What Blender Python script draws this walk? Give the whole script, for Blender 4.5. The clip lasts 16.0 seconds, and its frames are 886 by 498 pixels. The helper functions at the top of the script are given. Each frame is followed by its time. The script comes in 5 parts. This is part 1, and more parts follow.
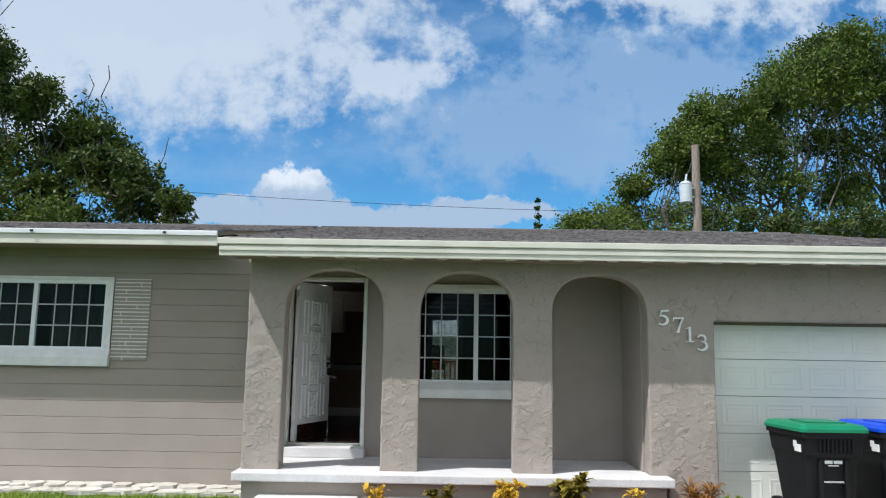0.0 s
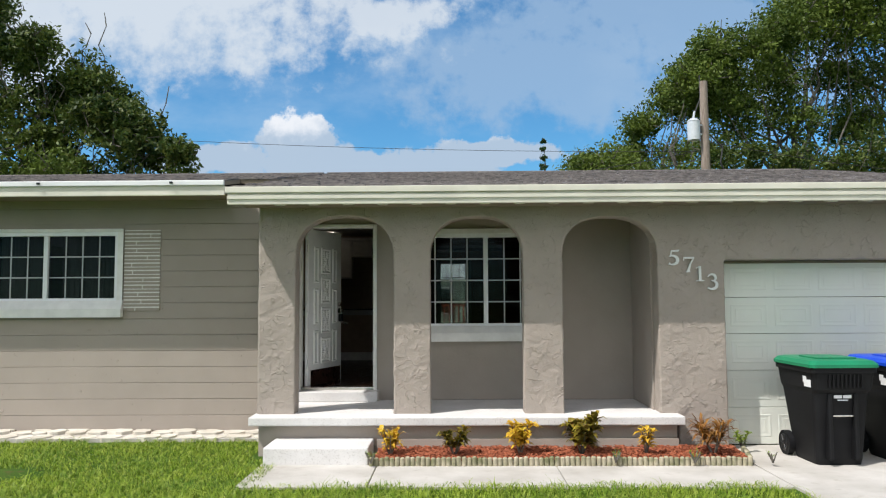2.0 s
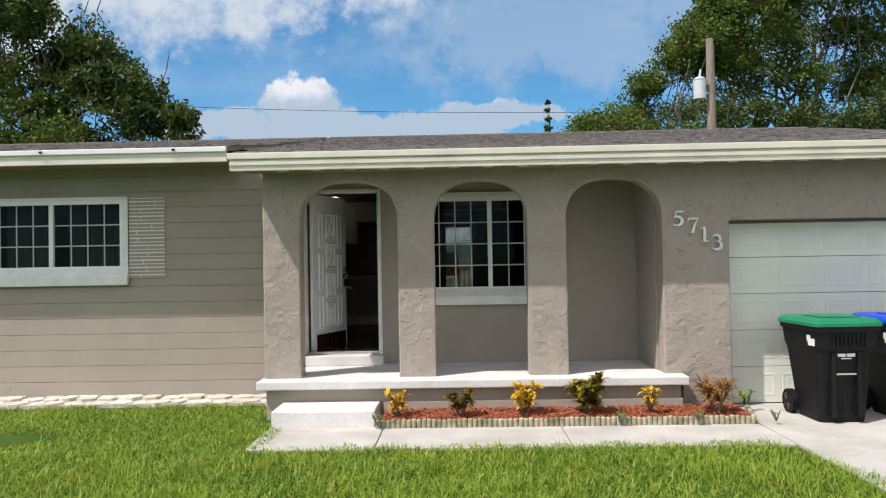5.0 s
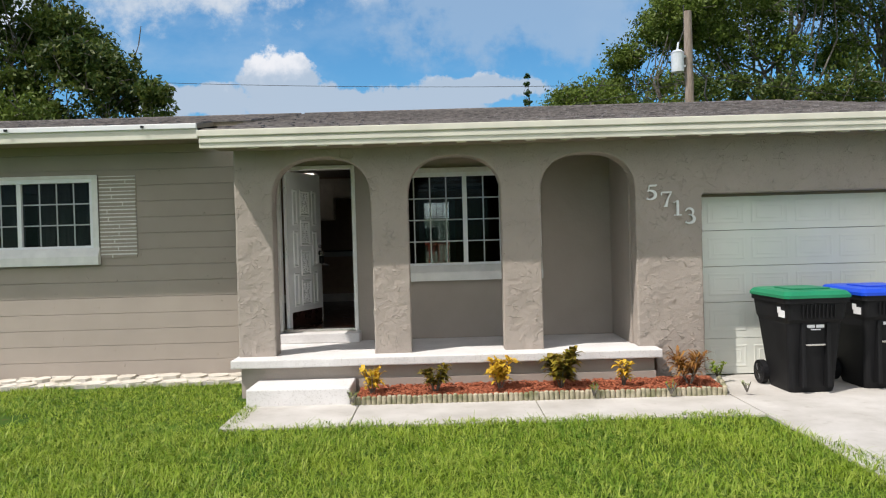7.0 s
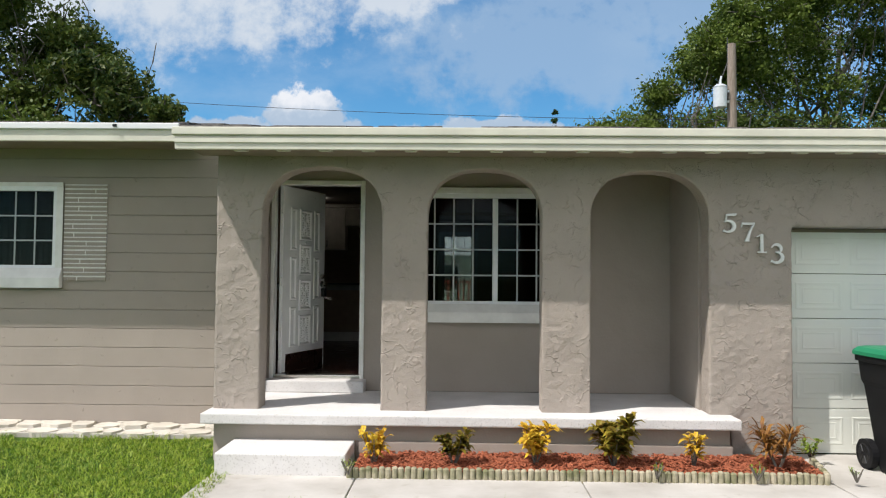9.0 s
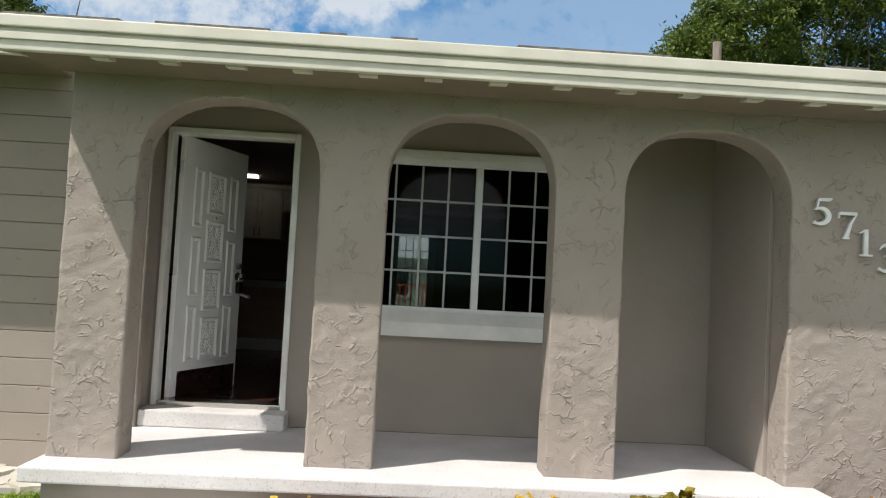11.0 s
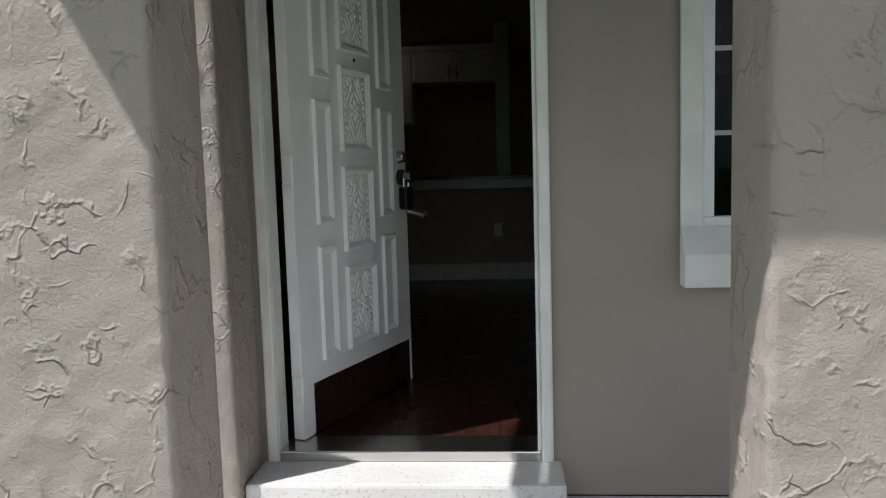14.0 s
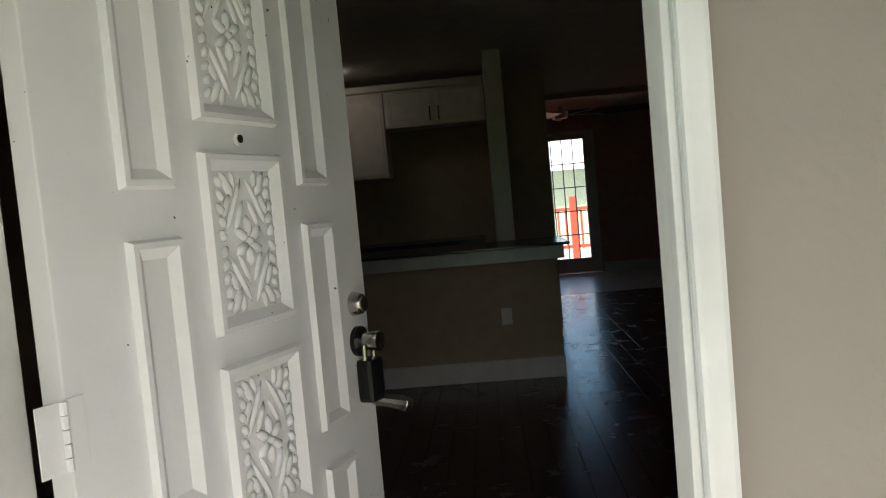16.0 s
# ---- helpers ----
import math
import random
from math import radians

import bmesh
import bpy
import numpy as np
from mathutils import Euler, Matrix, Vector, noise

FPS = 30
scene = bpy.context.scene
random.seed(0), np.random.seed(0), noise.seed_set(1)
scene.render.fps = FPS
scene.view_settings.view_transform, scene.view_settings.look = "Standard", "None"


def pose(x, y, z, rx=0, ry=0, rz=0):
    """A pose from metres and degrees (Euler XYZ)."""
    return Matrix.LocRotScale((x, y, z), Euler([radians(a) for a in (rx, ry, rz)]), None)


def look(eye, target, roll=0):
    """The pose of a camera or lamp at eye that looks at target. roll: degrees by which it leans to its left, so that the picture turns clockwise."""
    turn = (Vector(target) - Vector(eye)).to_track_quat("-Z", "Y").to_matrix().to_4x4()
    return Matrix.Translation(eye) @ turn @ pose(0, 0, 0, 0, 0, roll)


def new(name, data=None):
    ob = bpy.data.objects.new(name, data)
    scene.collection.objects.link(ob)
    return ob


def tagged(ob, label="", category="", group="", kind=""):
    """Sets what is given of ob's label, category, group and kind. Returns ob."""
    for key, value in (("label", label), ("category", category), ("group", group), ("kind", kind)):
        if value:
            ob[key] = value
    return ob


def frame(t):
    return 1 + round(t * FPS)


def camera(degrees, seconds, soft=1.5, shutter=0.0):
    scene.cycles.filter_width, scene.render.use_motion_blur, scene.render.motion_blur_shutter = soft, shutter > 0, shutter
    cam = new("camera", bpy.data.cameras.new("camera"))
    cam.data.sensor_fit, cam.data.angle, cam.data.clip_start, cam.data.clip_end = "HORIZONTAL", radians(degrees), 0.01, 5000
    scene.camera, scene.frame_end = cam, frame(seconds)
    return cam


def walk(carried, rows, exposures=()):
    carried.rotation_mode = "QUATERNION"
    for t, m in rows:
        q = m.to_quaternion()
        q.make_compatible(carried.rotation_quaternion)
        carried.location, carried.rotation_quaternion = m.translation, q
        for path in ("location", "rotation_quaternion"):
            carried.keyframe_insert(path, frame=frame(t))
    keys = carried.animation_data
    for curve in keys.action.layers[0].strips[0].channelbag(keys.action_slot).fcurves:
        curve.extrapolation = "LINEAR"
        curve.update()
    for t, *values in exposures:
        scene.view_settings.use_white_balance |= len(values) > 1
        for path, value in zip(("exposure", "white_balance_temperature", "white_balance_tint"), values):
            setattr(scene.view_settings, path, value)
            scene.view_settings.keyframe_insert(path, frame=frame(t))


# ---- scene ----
cam = camera(60.8, 16.0, 1.15)
PATH = [
    (0, (0.256, 0.661, 1.617), (0.239, 2.641, 1.901), 0.9),
    (0.5, (0.246, 0.671, 1.614), (0.215, 2.653, 1.879), 0.1),
    (1, (0.215, 0.681, 1.628), (0.2, 2.672, 1.826), -0.3),
    (1.5, (0.23, 0.692, 1.632), (0.214, 2.686, 1.784), -0.6),
    (2, (0.217, 0.683, 1.634), (0.186, 2.679, 1.769), -0.3),
    (2.5, (0.227, 0.671, 1.636), (0.184, 2.666, 1.766), -0.3),
    (3, (0.222, 0.669, 1.651), (0.162, 2.664, 1.777), -0.4),
    (3.5, (0.235, 0.663, 1.659), (0.16, 2.659, 1.775), -0.6),
    (4, (0.236, 0.688, 1.647), (0.172, 2.686, 1.721), -1.0),
    (6.5, (0.244, 0.686, 1.638), (0.222, 2.686, 1.653), -0.8),
    (7, (0.322, 0.714, 1.646), (0.321, 2.713, 1.618), -1.6),
    (7.5, (0.345, 0.945, 1.634), (0.348, 2.943, 1.539), -2.0),
    (8, (0.31, 1.372, 1.603), (0.312, 3.372, 1.605), 1.4),
    (8.2, (0.308, 1.542, 1.602), (0.299, 3.541, 1.65), 1.5),
    (10.3, (0.111, 3.685, 1.53), (0.013, 5.68, 1.628), -0.9),
    (10.5, (0.106, 3.929, 1.529), (0.114, 5.926, 1.633), 1.7),
    (11, (0.103, 4.458, 1.509), (0.189, 6.453, 1.606), 3.0),
    (11.5, (0.031, 5.019, 1.438), (0.028, 7.019, 1.474), -0.2),
    (12, (-0.091, 5.558, 1.481), (-0.123, 7.558, 1.482), -0.2),
    (12.5, (-0.284, 6.126, 1.498), (-0.592, 8.102, 1.527), -0.1),
    (13, (-0.448, 6.662, 1.494), (-0.707, 8.64, 1.349), -1.8),
    (13.5, (-0.613, 7.226, 1.517), (-0.826, 9.205, 1.317), -3.5),
    (14, (-0.916, 7.667, 1.5), (-1.077, 9.651, 1.305), -1.7),
    (14.5, (-0.921, 8.184, 1.464), (-1.1, 10.17, 1.308), -6.4),
    (15, (-1.089, 8.652, 1.511), (-1.244, 10.645, 1.507), -2.9),
    (15.5, (-1.1, 8.933, 1.627), (-1.128, 10.932, 1.572), -1.8),
    (16, (-1.037, 9.26, 1.804), (-1.162, 11.252, 1.685), -5.2),
]
EXPOSURES = [(0.0, 0.2, 6000, 10), (1.0, 0.24, 6250, 10), (3.0, 0.28, 6520, 11), (6.5, 0.24, 6600, 12), (8.2, 0.25, 6550, 12), (10.5, 0.27, 6500, 10), (11.5, 0.28, 6750, 12),
             (12.0, 0.32, 6700, 11), (12.5, 0.57, 6550, 11), (13.0, 0.55, 6350, 10), (13.5, 0.32, 6120, 10), (14.0, 0.34, 6120, 10), (14.5, 0.82, 6400, 10), (15.0, 1.46, 6450, 10),
             (15.5, 1.6, 6600, 12), (16.0, 1.8, 6800, 14)]
walk(cam, [(t, look(eye, target, roll)) for t, eye, target, roll in PATH], EXPOSURES)

# ---------------- world, sun, exposure ----------------
SUN = Vector((-0.56, -0.37, 1.0)).normalized()
world = bpy.data.worlds.new("world")
scene.world = world
world.use_nodes = True
wn, wl = world.node_tree.nodes, world.node_tree.links
wn.clear()


def wnode(kind, **values):
    n = wn.new(kind)
    for k, v in values.items():
        n.inputs[k.replace("_", " ")].default_value = v
    return n


def wmath(op, a, b=None, clamp=False):
    n = wn.new("ShaderNodeMath")
    n.operation, n.use_clamp = op, clamp
    for i, s in enumerate((a, b)):
        if s is None:
            continue
        if isinstance(s, (int, float)):
            n.inputs[i].default_value = s
        else:
            wl.new(s, n.inputs[i])
    return n.outputs[0]


sky = wn.new("ShaderNodeTexSky")
sky.sky_type, sky.sun_disc = "NISHITA", False
sky.sun_elevation = math.asin(SUN.z)
sky.sun_rotation = math.atan2(SUN.x, SUN.y)
sky.air_density, sky.dust_density, sky.ozone_density = 1.0, 0.4, 2.0
coord = wn.new("ShaderNodeTexCoord")
sep = wn.new("ShaderNodeSeparateXYZ")
wl.new(coord.outputs["Generated"], sep.inputs[0])
ydir = wmath("MAXIMUM", wmath("ABSOLUTE", sep.outputs[1]), 0.05)
U, V = wmath("DIVIDE", sep.outputs[0], ydir), wmath("DIVIDE", sep.outputs[2], ydir)
comb = wn.new("ShaderNodeCombineXYZ")
wl.new(U, comb.inputs[0]), wl.new(V, comb.inputs[1])


def wnoise(scale, detail, rough, stretch=1.0, shift=0.0):
    m = wn.new("ShaderNodeMapping")
    m.inputs["Scale"].default_value = (1, stretch, 1)
    m.inputs["Location"].default_value = (shift, shift, 0)
    wl.new(comb.outputs[0], m.inputs[0])
    n = wnode("ShaderNodeTexNoise", Scale=scale, Detail=detail, Roughness=rough)
    wl.new(m.outputs[0], n.inputs["Vector"])
    return n.outputs[0]


def ramp01(v, lo, hi):
    n = wn.new("ShaderNodeMapRange")
    n.interpolation_type = "SMOOTHSTEP"
    n.inputs[1].default_value, n.inputs[2].default_value = lo, hi
    wl.new(v, n.inputs[0])
    return n.outputs[0]


puff = wnoise(13.0, 9.0, 0.62)
wisp = wnoise(3.2, 7.0, 0.6, 1.9, 3.1)


def bank(u, v, ru, rv, amount):
    """How far a direction lies inside a ragged cloud bank: 1 at its middle, 0 at its rim."""
    a = wmath("DIVIDE", wmath("SUBTRACT", U, u), ru)
    b = wmath("DIVIDE", wmath("SUBTRACT", V, v), rv)
    d = wmath("ADD", wmath("MULTIPLY", a, a), wmath("MULTIPLY", b, b))
    d = wmath("SQRT", d)
    rag = wmath("MULTIPLY", wmath("SUBTRACT", puff, 0.5), amount)
    return wmath("SUBTRACT", wmath("SUBTRACT", 1.0, d), rag)


def larger(*s):
    out = s[0]
    for o in s[1:]:
        out = wmath("MAXIMUM", out, o)
    return out


def mixed(f, a, b):
    n = wn.new("ShaderNodeMix")
    n.data_type = "RGBA"
    wl.new(f, n.inputs[0])
    for s, i in ((a, 6), (b, 7)):
        if isinstance(s, tuple):
            n.inputs[i].default_value = (*s, 1)
        else:
            wl.new(s, n.inputs[i])
    return n.outputs[2]


heaps = larger(bank(-0.212, 0.213, 0.052, 0.042, 2.6), bank(-0.32, 0.19, 0.09, 0.026, 2.6), bank(-0.1, 0.178, 0.19, 0.03, 2.6), bank(0.05, 0.195, 0.1, 0.022, 2.6))
grey = larger(bank(-0.41, 0.37, 0.2, 0.075, 2.4), bank(0.3, 0.37, 0.3, 0.12, 3.2), bank(0.12, 0.31, 0.25, 0.08, 3.0))
white = larger(bank(-0.42, 0.47, 0.4, 0.17, 2.6), bank(-0.08, 0.385, 0.085, 0.03, 3.2), bank(0.45, 0.56, 0.45, 0.1, 3.2), bank(-0.62, 0.42, 0.2, 0.16, 3.0))
base = wn.new("ShaderNodeVectorMath")
base.operation = "MULTIPLY"
wl.new(sky.outputs[0], base.inputs[0])
base.inputs[1].default_value = (0.56, 1.12, 1.38)
colour = base.outputs[0]
colour = mixed(wmath("MULTIPLY", ramp01(wisp, 0.46, 0.75), 0.4), colour, (4.4, 6.0, 7.8))
colour = mixed(wmath("MULTIPLY", ramp01(grey, -0.25, 0.5), 0.7), colour, (3.5, 5.0, 6.9))
colour = mixed(wmath("MULTIPLY", ramp01(white, -0.2, 0.5), 0.85), colour, (7.0, 7.6, 8.2))
lit = wmath("ADD", V, wmath("MULTIPLY", wmath("SUBTRACT", wnoise(20.0, 6.0, 0.6, 1.0, 1.7), 0.5), 0.1))
shade = mixed(ramp01(lit, 0.212, 0.25), (4.7, 5.7, 6.9), (9.2, 9.3, 9.5))
colour = mixed(wmath("MULTIPLY", ramp01(heaps, -0.02, 0.2), 0.9), colour, shade)
# unseen broken bright cloud, added over the sun's half to fill the shade
over = wn.new("ShaderNodeTexNoise")
over.inputs["Scale"].default_value, over.inputs["Detail"].default_value = 2.6, 7.0
wl.new(coord.outputs["Generated"], over.inputs["Vector"])
fill_cloud = wmath("MULTIPLY", ramp01(over.outputs[0], 0.36, 0.55), ramp01(wmath("MULTIPLY", sep.outputs[1], -1.0), -0.05, 0.2))
colour = mixed(wmath("MULTIPLY", fill_cloud, ramp01(sep.outputs[2], 0.0, 0.12)), colour, (11.6, 11.5, 11.6))
back = wnode("ShaderNodeBackground", Strength=0.085)
wl.new(colour, back.inputs[0])
wout = wn.new("ShaderNodeOutputWorld")
wl.new(back.outputs[0], wout.inputs[0])

lamp = bpy.data.lights.new("sun", "SUN")
lamp.energy, lamp.angle, lamp.color = 4.4, radians(0.6), (1.0, 0.965, 0.91)
sun = new("sun", lamp)
sun.matrix_world = look(SUN * 40, (0, 0, 0))


# ---------------- materials ----------------
class Mat:
    """A small builder of node materials."""

    def __init__(self, name, rough=0.7, metal=0.0):
        self.m = bpy.data.materials.new(name)
        self.m.use_nodes = True
        self.n, self.l = self.m.node_tree.nodes, self.m.node_tree.links
        self.b = self.n["Principled BSDF"]
        self.b.inputs["Roughness"].default_value = rough
        self.b.inputs["Metallic"].default_value = metal
        self.co = self.n.new("ShaderNodeTexCoord").outputs["Object"]

    def world(self):
        self.co = self.n.new("ShaderNodeNewGeometry").outputs["Position"]
        return self

    def noise(self, scale, detail=4.0, rough=0.55, stretch=(1, 1, 1)):
        m = self.n.new("ShaderNodeMapping")
        m.inputs["Scale"].default_value = stretch
        self.l.new(self.co, m.inputs[0])
        t = self.n.new("ShaderNodeTexNoise")
        t.inputs["Scale"].default_value, t.inputs["Detail"].default_value, t.inputs["Roughness"].default_value = scale, detail, rough
        self.l.new(m.outputs[0], t.inputs["Vector"])
        return t.outputs[0]

    def math(self, op, a, b=0.0, clamp=False):
        t = self.n.new("ShaderNodeMath")
        t.operation, t.use_clamp = op, clamp
        for i, s in enumerate((a, b)):
            if isinstance(s, (int, float)):
                t.inputs[i].default_value = s
            else:
                self.l.new(s, t.inputs[i])
        return t.outputs[0]

    def range(self, v, lo, hi, a=0.0, b=1.0):
        t = self.n.new("ShaderNodeMapRange")
        for i, x in zip((1, 2, 3, 4), (lo, hi, a, b)):
            t.inputs[i].default_value = x
        self.l.new(v, t.inputs[0])
        return t.outputs[0]

    def mix(self, f, a, b):
        t = self.n.new("ShaderNodeMix")
        t.data_type = "RGBA"
        if isinstance(f, (int, float)):
            t.inputs[0].default_value = f
        else:
            self.l.new(f, t.inputs[0])
        for s, i in ((a, 6), (b, 7)):
            if isinstance(s, tuple):
                t.inputs[i].default_value = (*s, 1)
            else:
                self.l.new(s, t.inputs[i])
        return t.outputs[2]

    def colour(self, c):
        if isinstance(c, tuple):
            self.b.inputs["Base Color"].default_value = (*c, 1)
        else:
            self.l.new(c, self.b.inputs["Base Color"])
        return self

    def rough(self, s):
        self.l.new(s, self.b.inputs["Roughness"])
        return self

    def bump(self, h, strength, distance):
        t = self.n.new("ShaderNodeBump")
        t.inputs["Strength"].default_value, t.inputs["Distance"].default_value = strength, distance
        self.l.new(h, t.inputs["Height"])
        self.l.new(t.outputs[0], self.b.inputs["Normal"])
        return self

    def random(self):
        return self.n.new("ShaderNodeObjectInfo").outputs["Random"]


def simple(name, c, rough=0.7, metal=0.0, vary=0.12, scale=9.0, bump=0.15, grain=60.0):
    """Paint, metal or plastic with slight stains and a fine grain."""
    m = Mat(name, rough, metal).world()
    dark = tuple(x * (1 - vary) for x in c)
    light = tuple(min(1, x * (1 + vary * 0.5)) for x in c)
    m.colour(m.mix(m.range(m.noise(scale, 6), 0.3, 0.7), dark, light))
    m.bump(m.noise(grain, 3), bump, 0.004)
    return m.m


TAUPE = (0.335, 0.289, 0.25)


def stucco():
    m = Mat("stucco_paint", 0.85).world()

    def warped(amount, scale):
        t = m.n.new("ShaderNodeTexNoise")
        t.inputs["Scale"].default_value, t.inputs["Detail"].default_value = scale, 4.0
        m.l.new(m.co, t.inputs["Vector"])
        a = m.n.new("ShaderNodeVectorMath")
        a.operation = "MULTIPLY_ADD"
        m.l.new(t.outputs["Color"], a.inputs[0])
        a.inputs[1].default_value = (amount,) * 3
        m.l.new(m.co, a.inputs[2])
        return a.outputs[0]

    def ridges(scale, width, gate_scale, g0, g1, bend):
        """Ragged trowel ridges along the bent borders of cells, broken off by a second noise."""
        v = m.n.new("ShaderNodeTexVoronoi")
        v.feature = "DISTANCE_TO_EDGE"
        v.inputs["Scale"].default_value = scale
        m.l.new(warped(bend, 7.0), v.inputs["Vector"])
        line = m.range(v.outputs["Distance"], 0.0, width, 1.0, 0.0)
        return m.math("MULTIPLY", line, m.range(m.noise(gate_scale, 3), g0, g1))

    def smears(scale, steps, gate_scale, g0, g1):
        """Overlapping trowel smears: long ramps that end in a sharp lip."""
        saw = m.math("FRACT", m.math("MULTIPLY", m.noise(scale, 3, 0.5), steps))
        return m.math("MULTIPLY", m.math("POWER", saw, 2.5), m.range(m.noise(gate_scale, 2), g0, g1))

    h = m.math("ADD", ridges(5.5, 0.045, 6.0, 0.53, 0.6, 0.3), m.math("MULTIPLY", ridges(9.0, 0.07, 8.0, 0.52, 0.6, 0.24), 0.7))
    h = m.math("ADD", h, m.math("MULTIPLY", smears(3.2, 5.0, 4.0, 0.46, 0.58), 0.9))
    h = m.math("ADD", h, m.math("MULTIPLY", m.noise(10.0, 5, 0.6), 0.8))
    h = m.math("ADD", h, m.math("MULTIPLY", m.noise(95.0, 5, 0.75), 0.6))
    m.colour(m.mix(m.range(m.noise(2.5, 6), 0.3, 0.75), tuple(x * 0.93 for x in TAUPE), tuple(x * 1.06 for x in TAUPE)))
    m.bump(h, 0.9, 0.009)
    return m.m


def block_paint():
    m = Mat("painted_block", 0.85).world()
    pits = m.range(m.noise(16.0, 2), 0.68, 0.74)
    c = m.mix(m.range(m.noise(1.8, 6), 0.3, 0.75), tuple(x * 0.93 for x in TAUPE), tuple(x * 1.05 for x in TAUPE))
    m.colour(m.mix(m.math("MULTIPLY", m.random(), 0.12), c, tuple(x * 0.8 for x in TAUPE)))
    m.bump(m.math("ADD", m.math("MULTIPLY", pits, 0.9), m.math("MULTIPLY", m.noise(60.0, 5, 0.65), 0.5)), 0.7, 0.008)
    return m.m


def plaster_smooth():
    m = Mat("smooth_taupe_wall", 0.8).world()
    m.colour(m.mix(m.range(m.noise(2.2, 6), 0.3, 0.75), tuple(x * 0.93 for x in TAUPE), tuple(x * 1.04 for x in TAUPE)))
    m.bump(m.math("ADD", m.math("MULTIPLY", m.noise(7.0, 5, 0.6), 0.9), m.math("MULTIPLY", m.noise(60.0, 4), 0.12)), 0.6, 0.016)
    return m.m


def white_concrete():
    m = Mat("white_painted_concrete", 0.75).world()
    specks = m.range(m.noise(75.0, 2, 0.4), 0.61, 0.65)
    c = m.mix(m.range(m.noise(3.0, 6), 0.35, 0.75), (0.57, 0.55, 0.535), (0.685, 0.665, 0.65))
    m.colour(m.mix(m.math("MULTIPLY", specks, 0.32), c, (0.25, 0.22, 0.2)))
    m.bump(m.noise(45.0, 5), 0.4, 0.006)
    return m.m


def concrete():
    m = Mat("pale_concrete", 0.85).world()
    c = m.mix(m.range(m.noise(1.6, 7, 0.6), 0.35, 0.7), (0.37, 0.345, 0.31), (0.51, 0.485, 0.45))
    m.colour(m.mix(m.math("MULTIPLY", m.range(m.noise(7.0, 5), 0.6, 0.72), 0.5), c, (0.3, 0.27, 0.22)))
    m.bump(m.noise(80.0, 4), 0.35, 0.004)
    return m.m


def shingle():
    m = Mat("asphalt_shingle", 0.95).world()
    c = m.mix(m.range(m.noise(3.0, 5), 0.3, 0.7), (0.085, 0.078, 0.078), (0.19, 0.17, 0.165))
    spot = m.range(m.noise(14.0, 2, 0.5, (1, 2.2, 1)), 0.4, 0.65)
    m.colour(m.mix(m.math("MULTIPLY", spot, 0.65), c, (0.3, 0.27, 0.25)))
    m.bump(m.noise(120.0, 3), 0.6, 0.006)
    return m.m


def lawn_soil():
    m = Mat("lawn_soil", 0.95).world()
    c = m.mix(m.range(m.noise(1.2, 6), 0.35, 0.7), (0.035, 0.075, 0.01), (0.07, 0.12, 0.02))
    m.colour(m.mix(m.range(m.noise(5.0, 5), 0.6, 0.74), c, (0.1, 0.07, 0.035)))
    m.b.inputs["Specular IOR Level"].default_value = 0.1
    m.bump(m.noise(60.0, 4), 0.5, 0.02)
    return m.m


def leafy(name, a, b, c=None, scale=0.9, gloss=0.5, through_light=0.25):
    """Leaves: colour drifts over the plant and from leaf to leaf, and some light passes through."""
    m = Mat(name, gloss).world()
    col = m.mix(m.range(m.noise(scale, 5, 0.65), 0.35, 0.68), a, b)
    col = m.mix(m.range(m.noise(scale * 14, 2), 0.45, 0.7), col, c or b)
    m.colour(col)
    m.b.inputs["Specular IOR Level"].default_value = 0.2
    t = m.n.new("ShaderNodeBsdfTranslucent")
    m.l.new(col, t.inputs[0])
    mix = m.n.new("ShaderNodeMixShader")
    mix.inputs[0].default_value = through_light
    m.l.new(m.b.outputs[0], mix.inputs[1]), m.l.new(t.outputs[0], mix.inputs[2])
    m.l.new(mix.outputs[0], m.n["Material Output"].inputs[0])
    return m.m


def wood(name, a, b, rough=0.3, axis=(12, 1, 12), scale=3.0):
    m = Mat(name, rough).world()
    m.colour(m.mix(m.range(m.noise(scale, 7, 0.6, axis), 0.3, 0.7), a, b))
    m.rough(m.range(m.noise(8.0, 4), 0.3, 0.7, rough * 0.75, rough * 1.35))
    m.bump(m.noise(scale * 3, 4, 0.6, axis), 0.15, 0.003)
    return m.m


def glass():
    m = Mat("window_glass", 0.02)
    m.n.remove(m.b)
    clear, shiny = m.n.new("ShaderNodeBsdfTransparent"), m.n.new("ShaderNodeBsdfGlossy")
    clear.inputs[0].default_value = (0.4, 0.43, 0.42, 1)
    shiny.inputs[0].default_value = (0.2, 0.21, 0.21, 1)
    shiny.inputs["Roughness"].default_value = 0.01
    f = m.n.new("ShaderNodeFresnel")
    f.inputs[0].default_value = 1.45
    mix = m.n.new("ShaderNodeMixShader")
    m.l.new(f.outputs[0], mix.inputs[0]), m.l.new(clear.outputs[0], mix.inputs[1]), m.l.new(shiny.outputs[0], mix.inputs[2])
    m.l.new(mix.outputs[0], m.n["Material Output"].inputs[0])
    return m.m


def door_paint():
    m = Mat("white_door_paint", 0.38).world()
    c = m.mix(m.range(m.noise(4.0, 6), 0.3, 0.7), (0.79, 0.79, 0.79), (0.86, 0.86, 0.85))
    chips = m.range(m.noise(48.0, 2, 0.4), 0.775, 0.785)
    m.colour(m.mix(chips, c, (0.09, 0.06, 0.045)))
    m.bump(m.noise(38.0, 4), 0.18, 0.004)
    return m.m


def curtain_cloth():
    m = Mat("sheer_curtain", 0.9)
    m.colour((0.6, 0.59, 0.56))
    return m.m


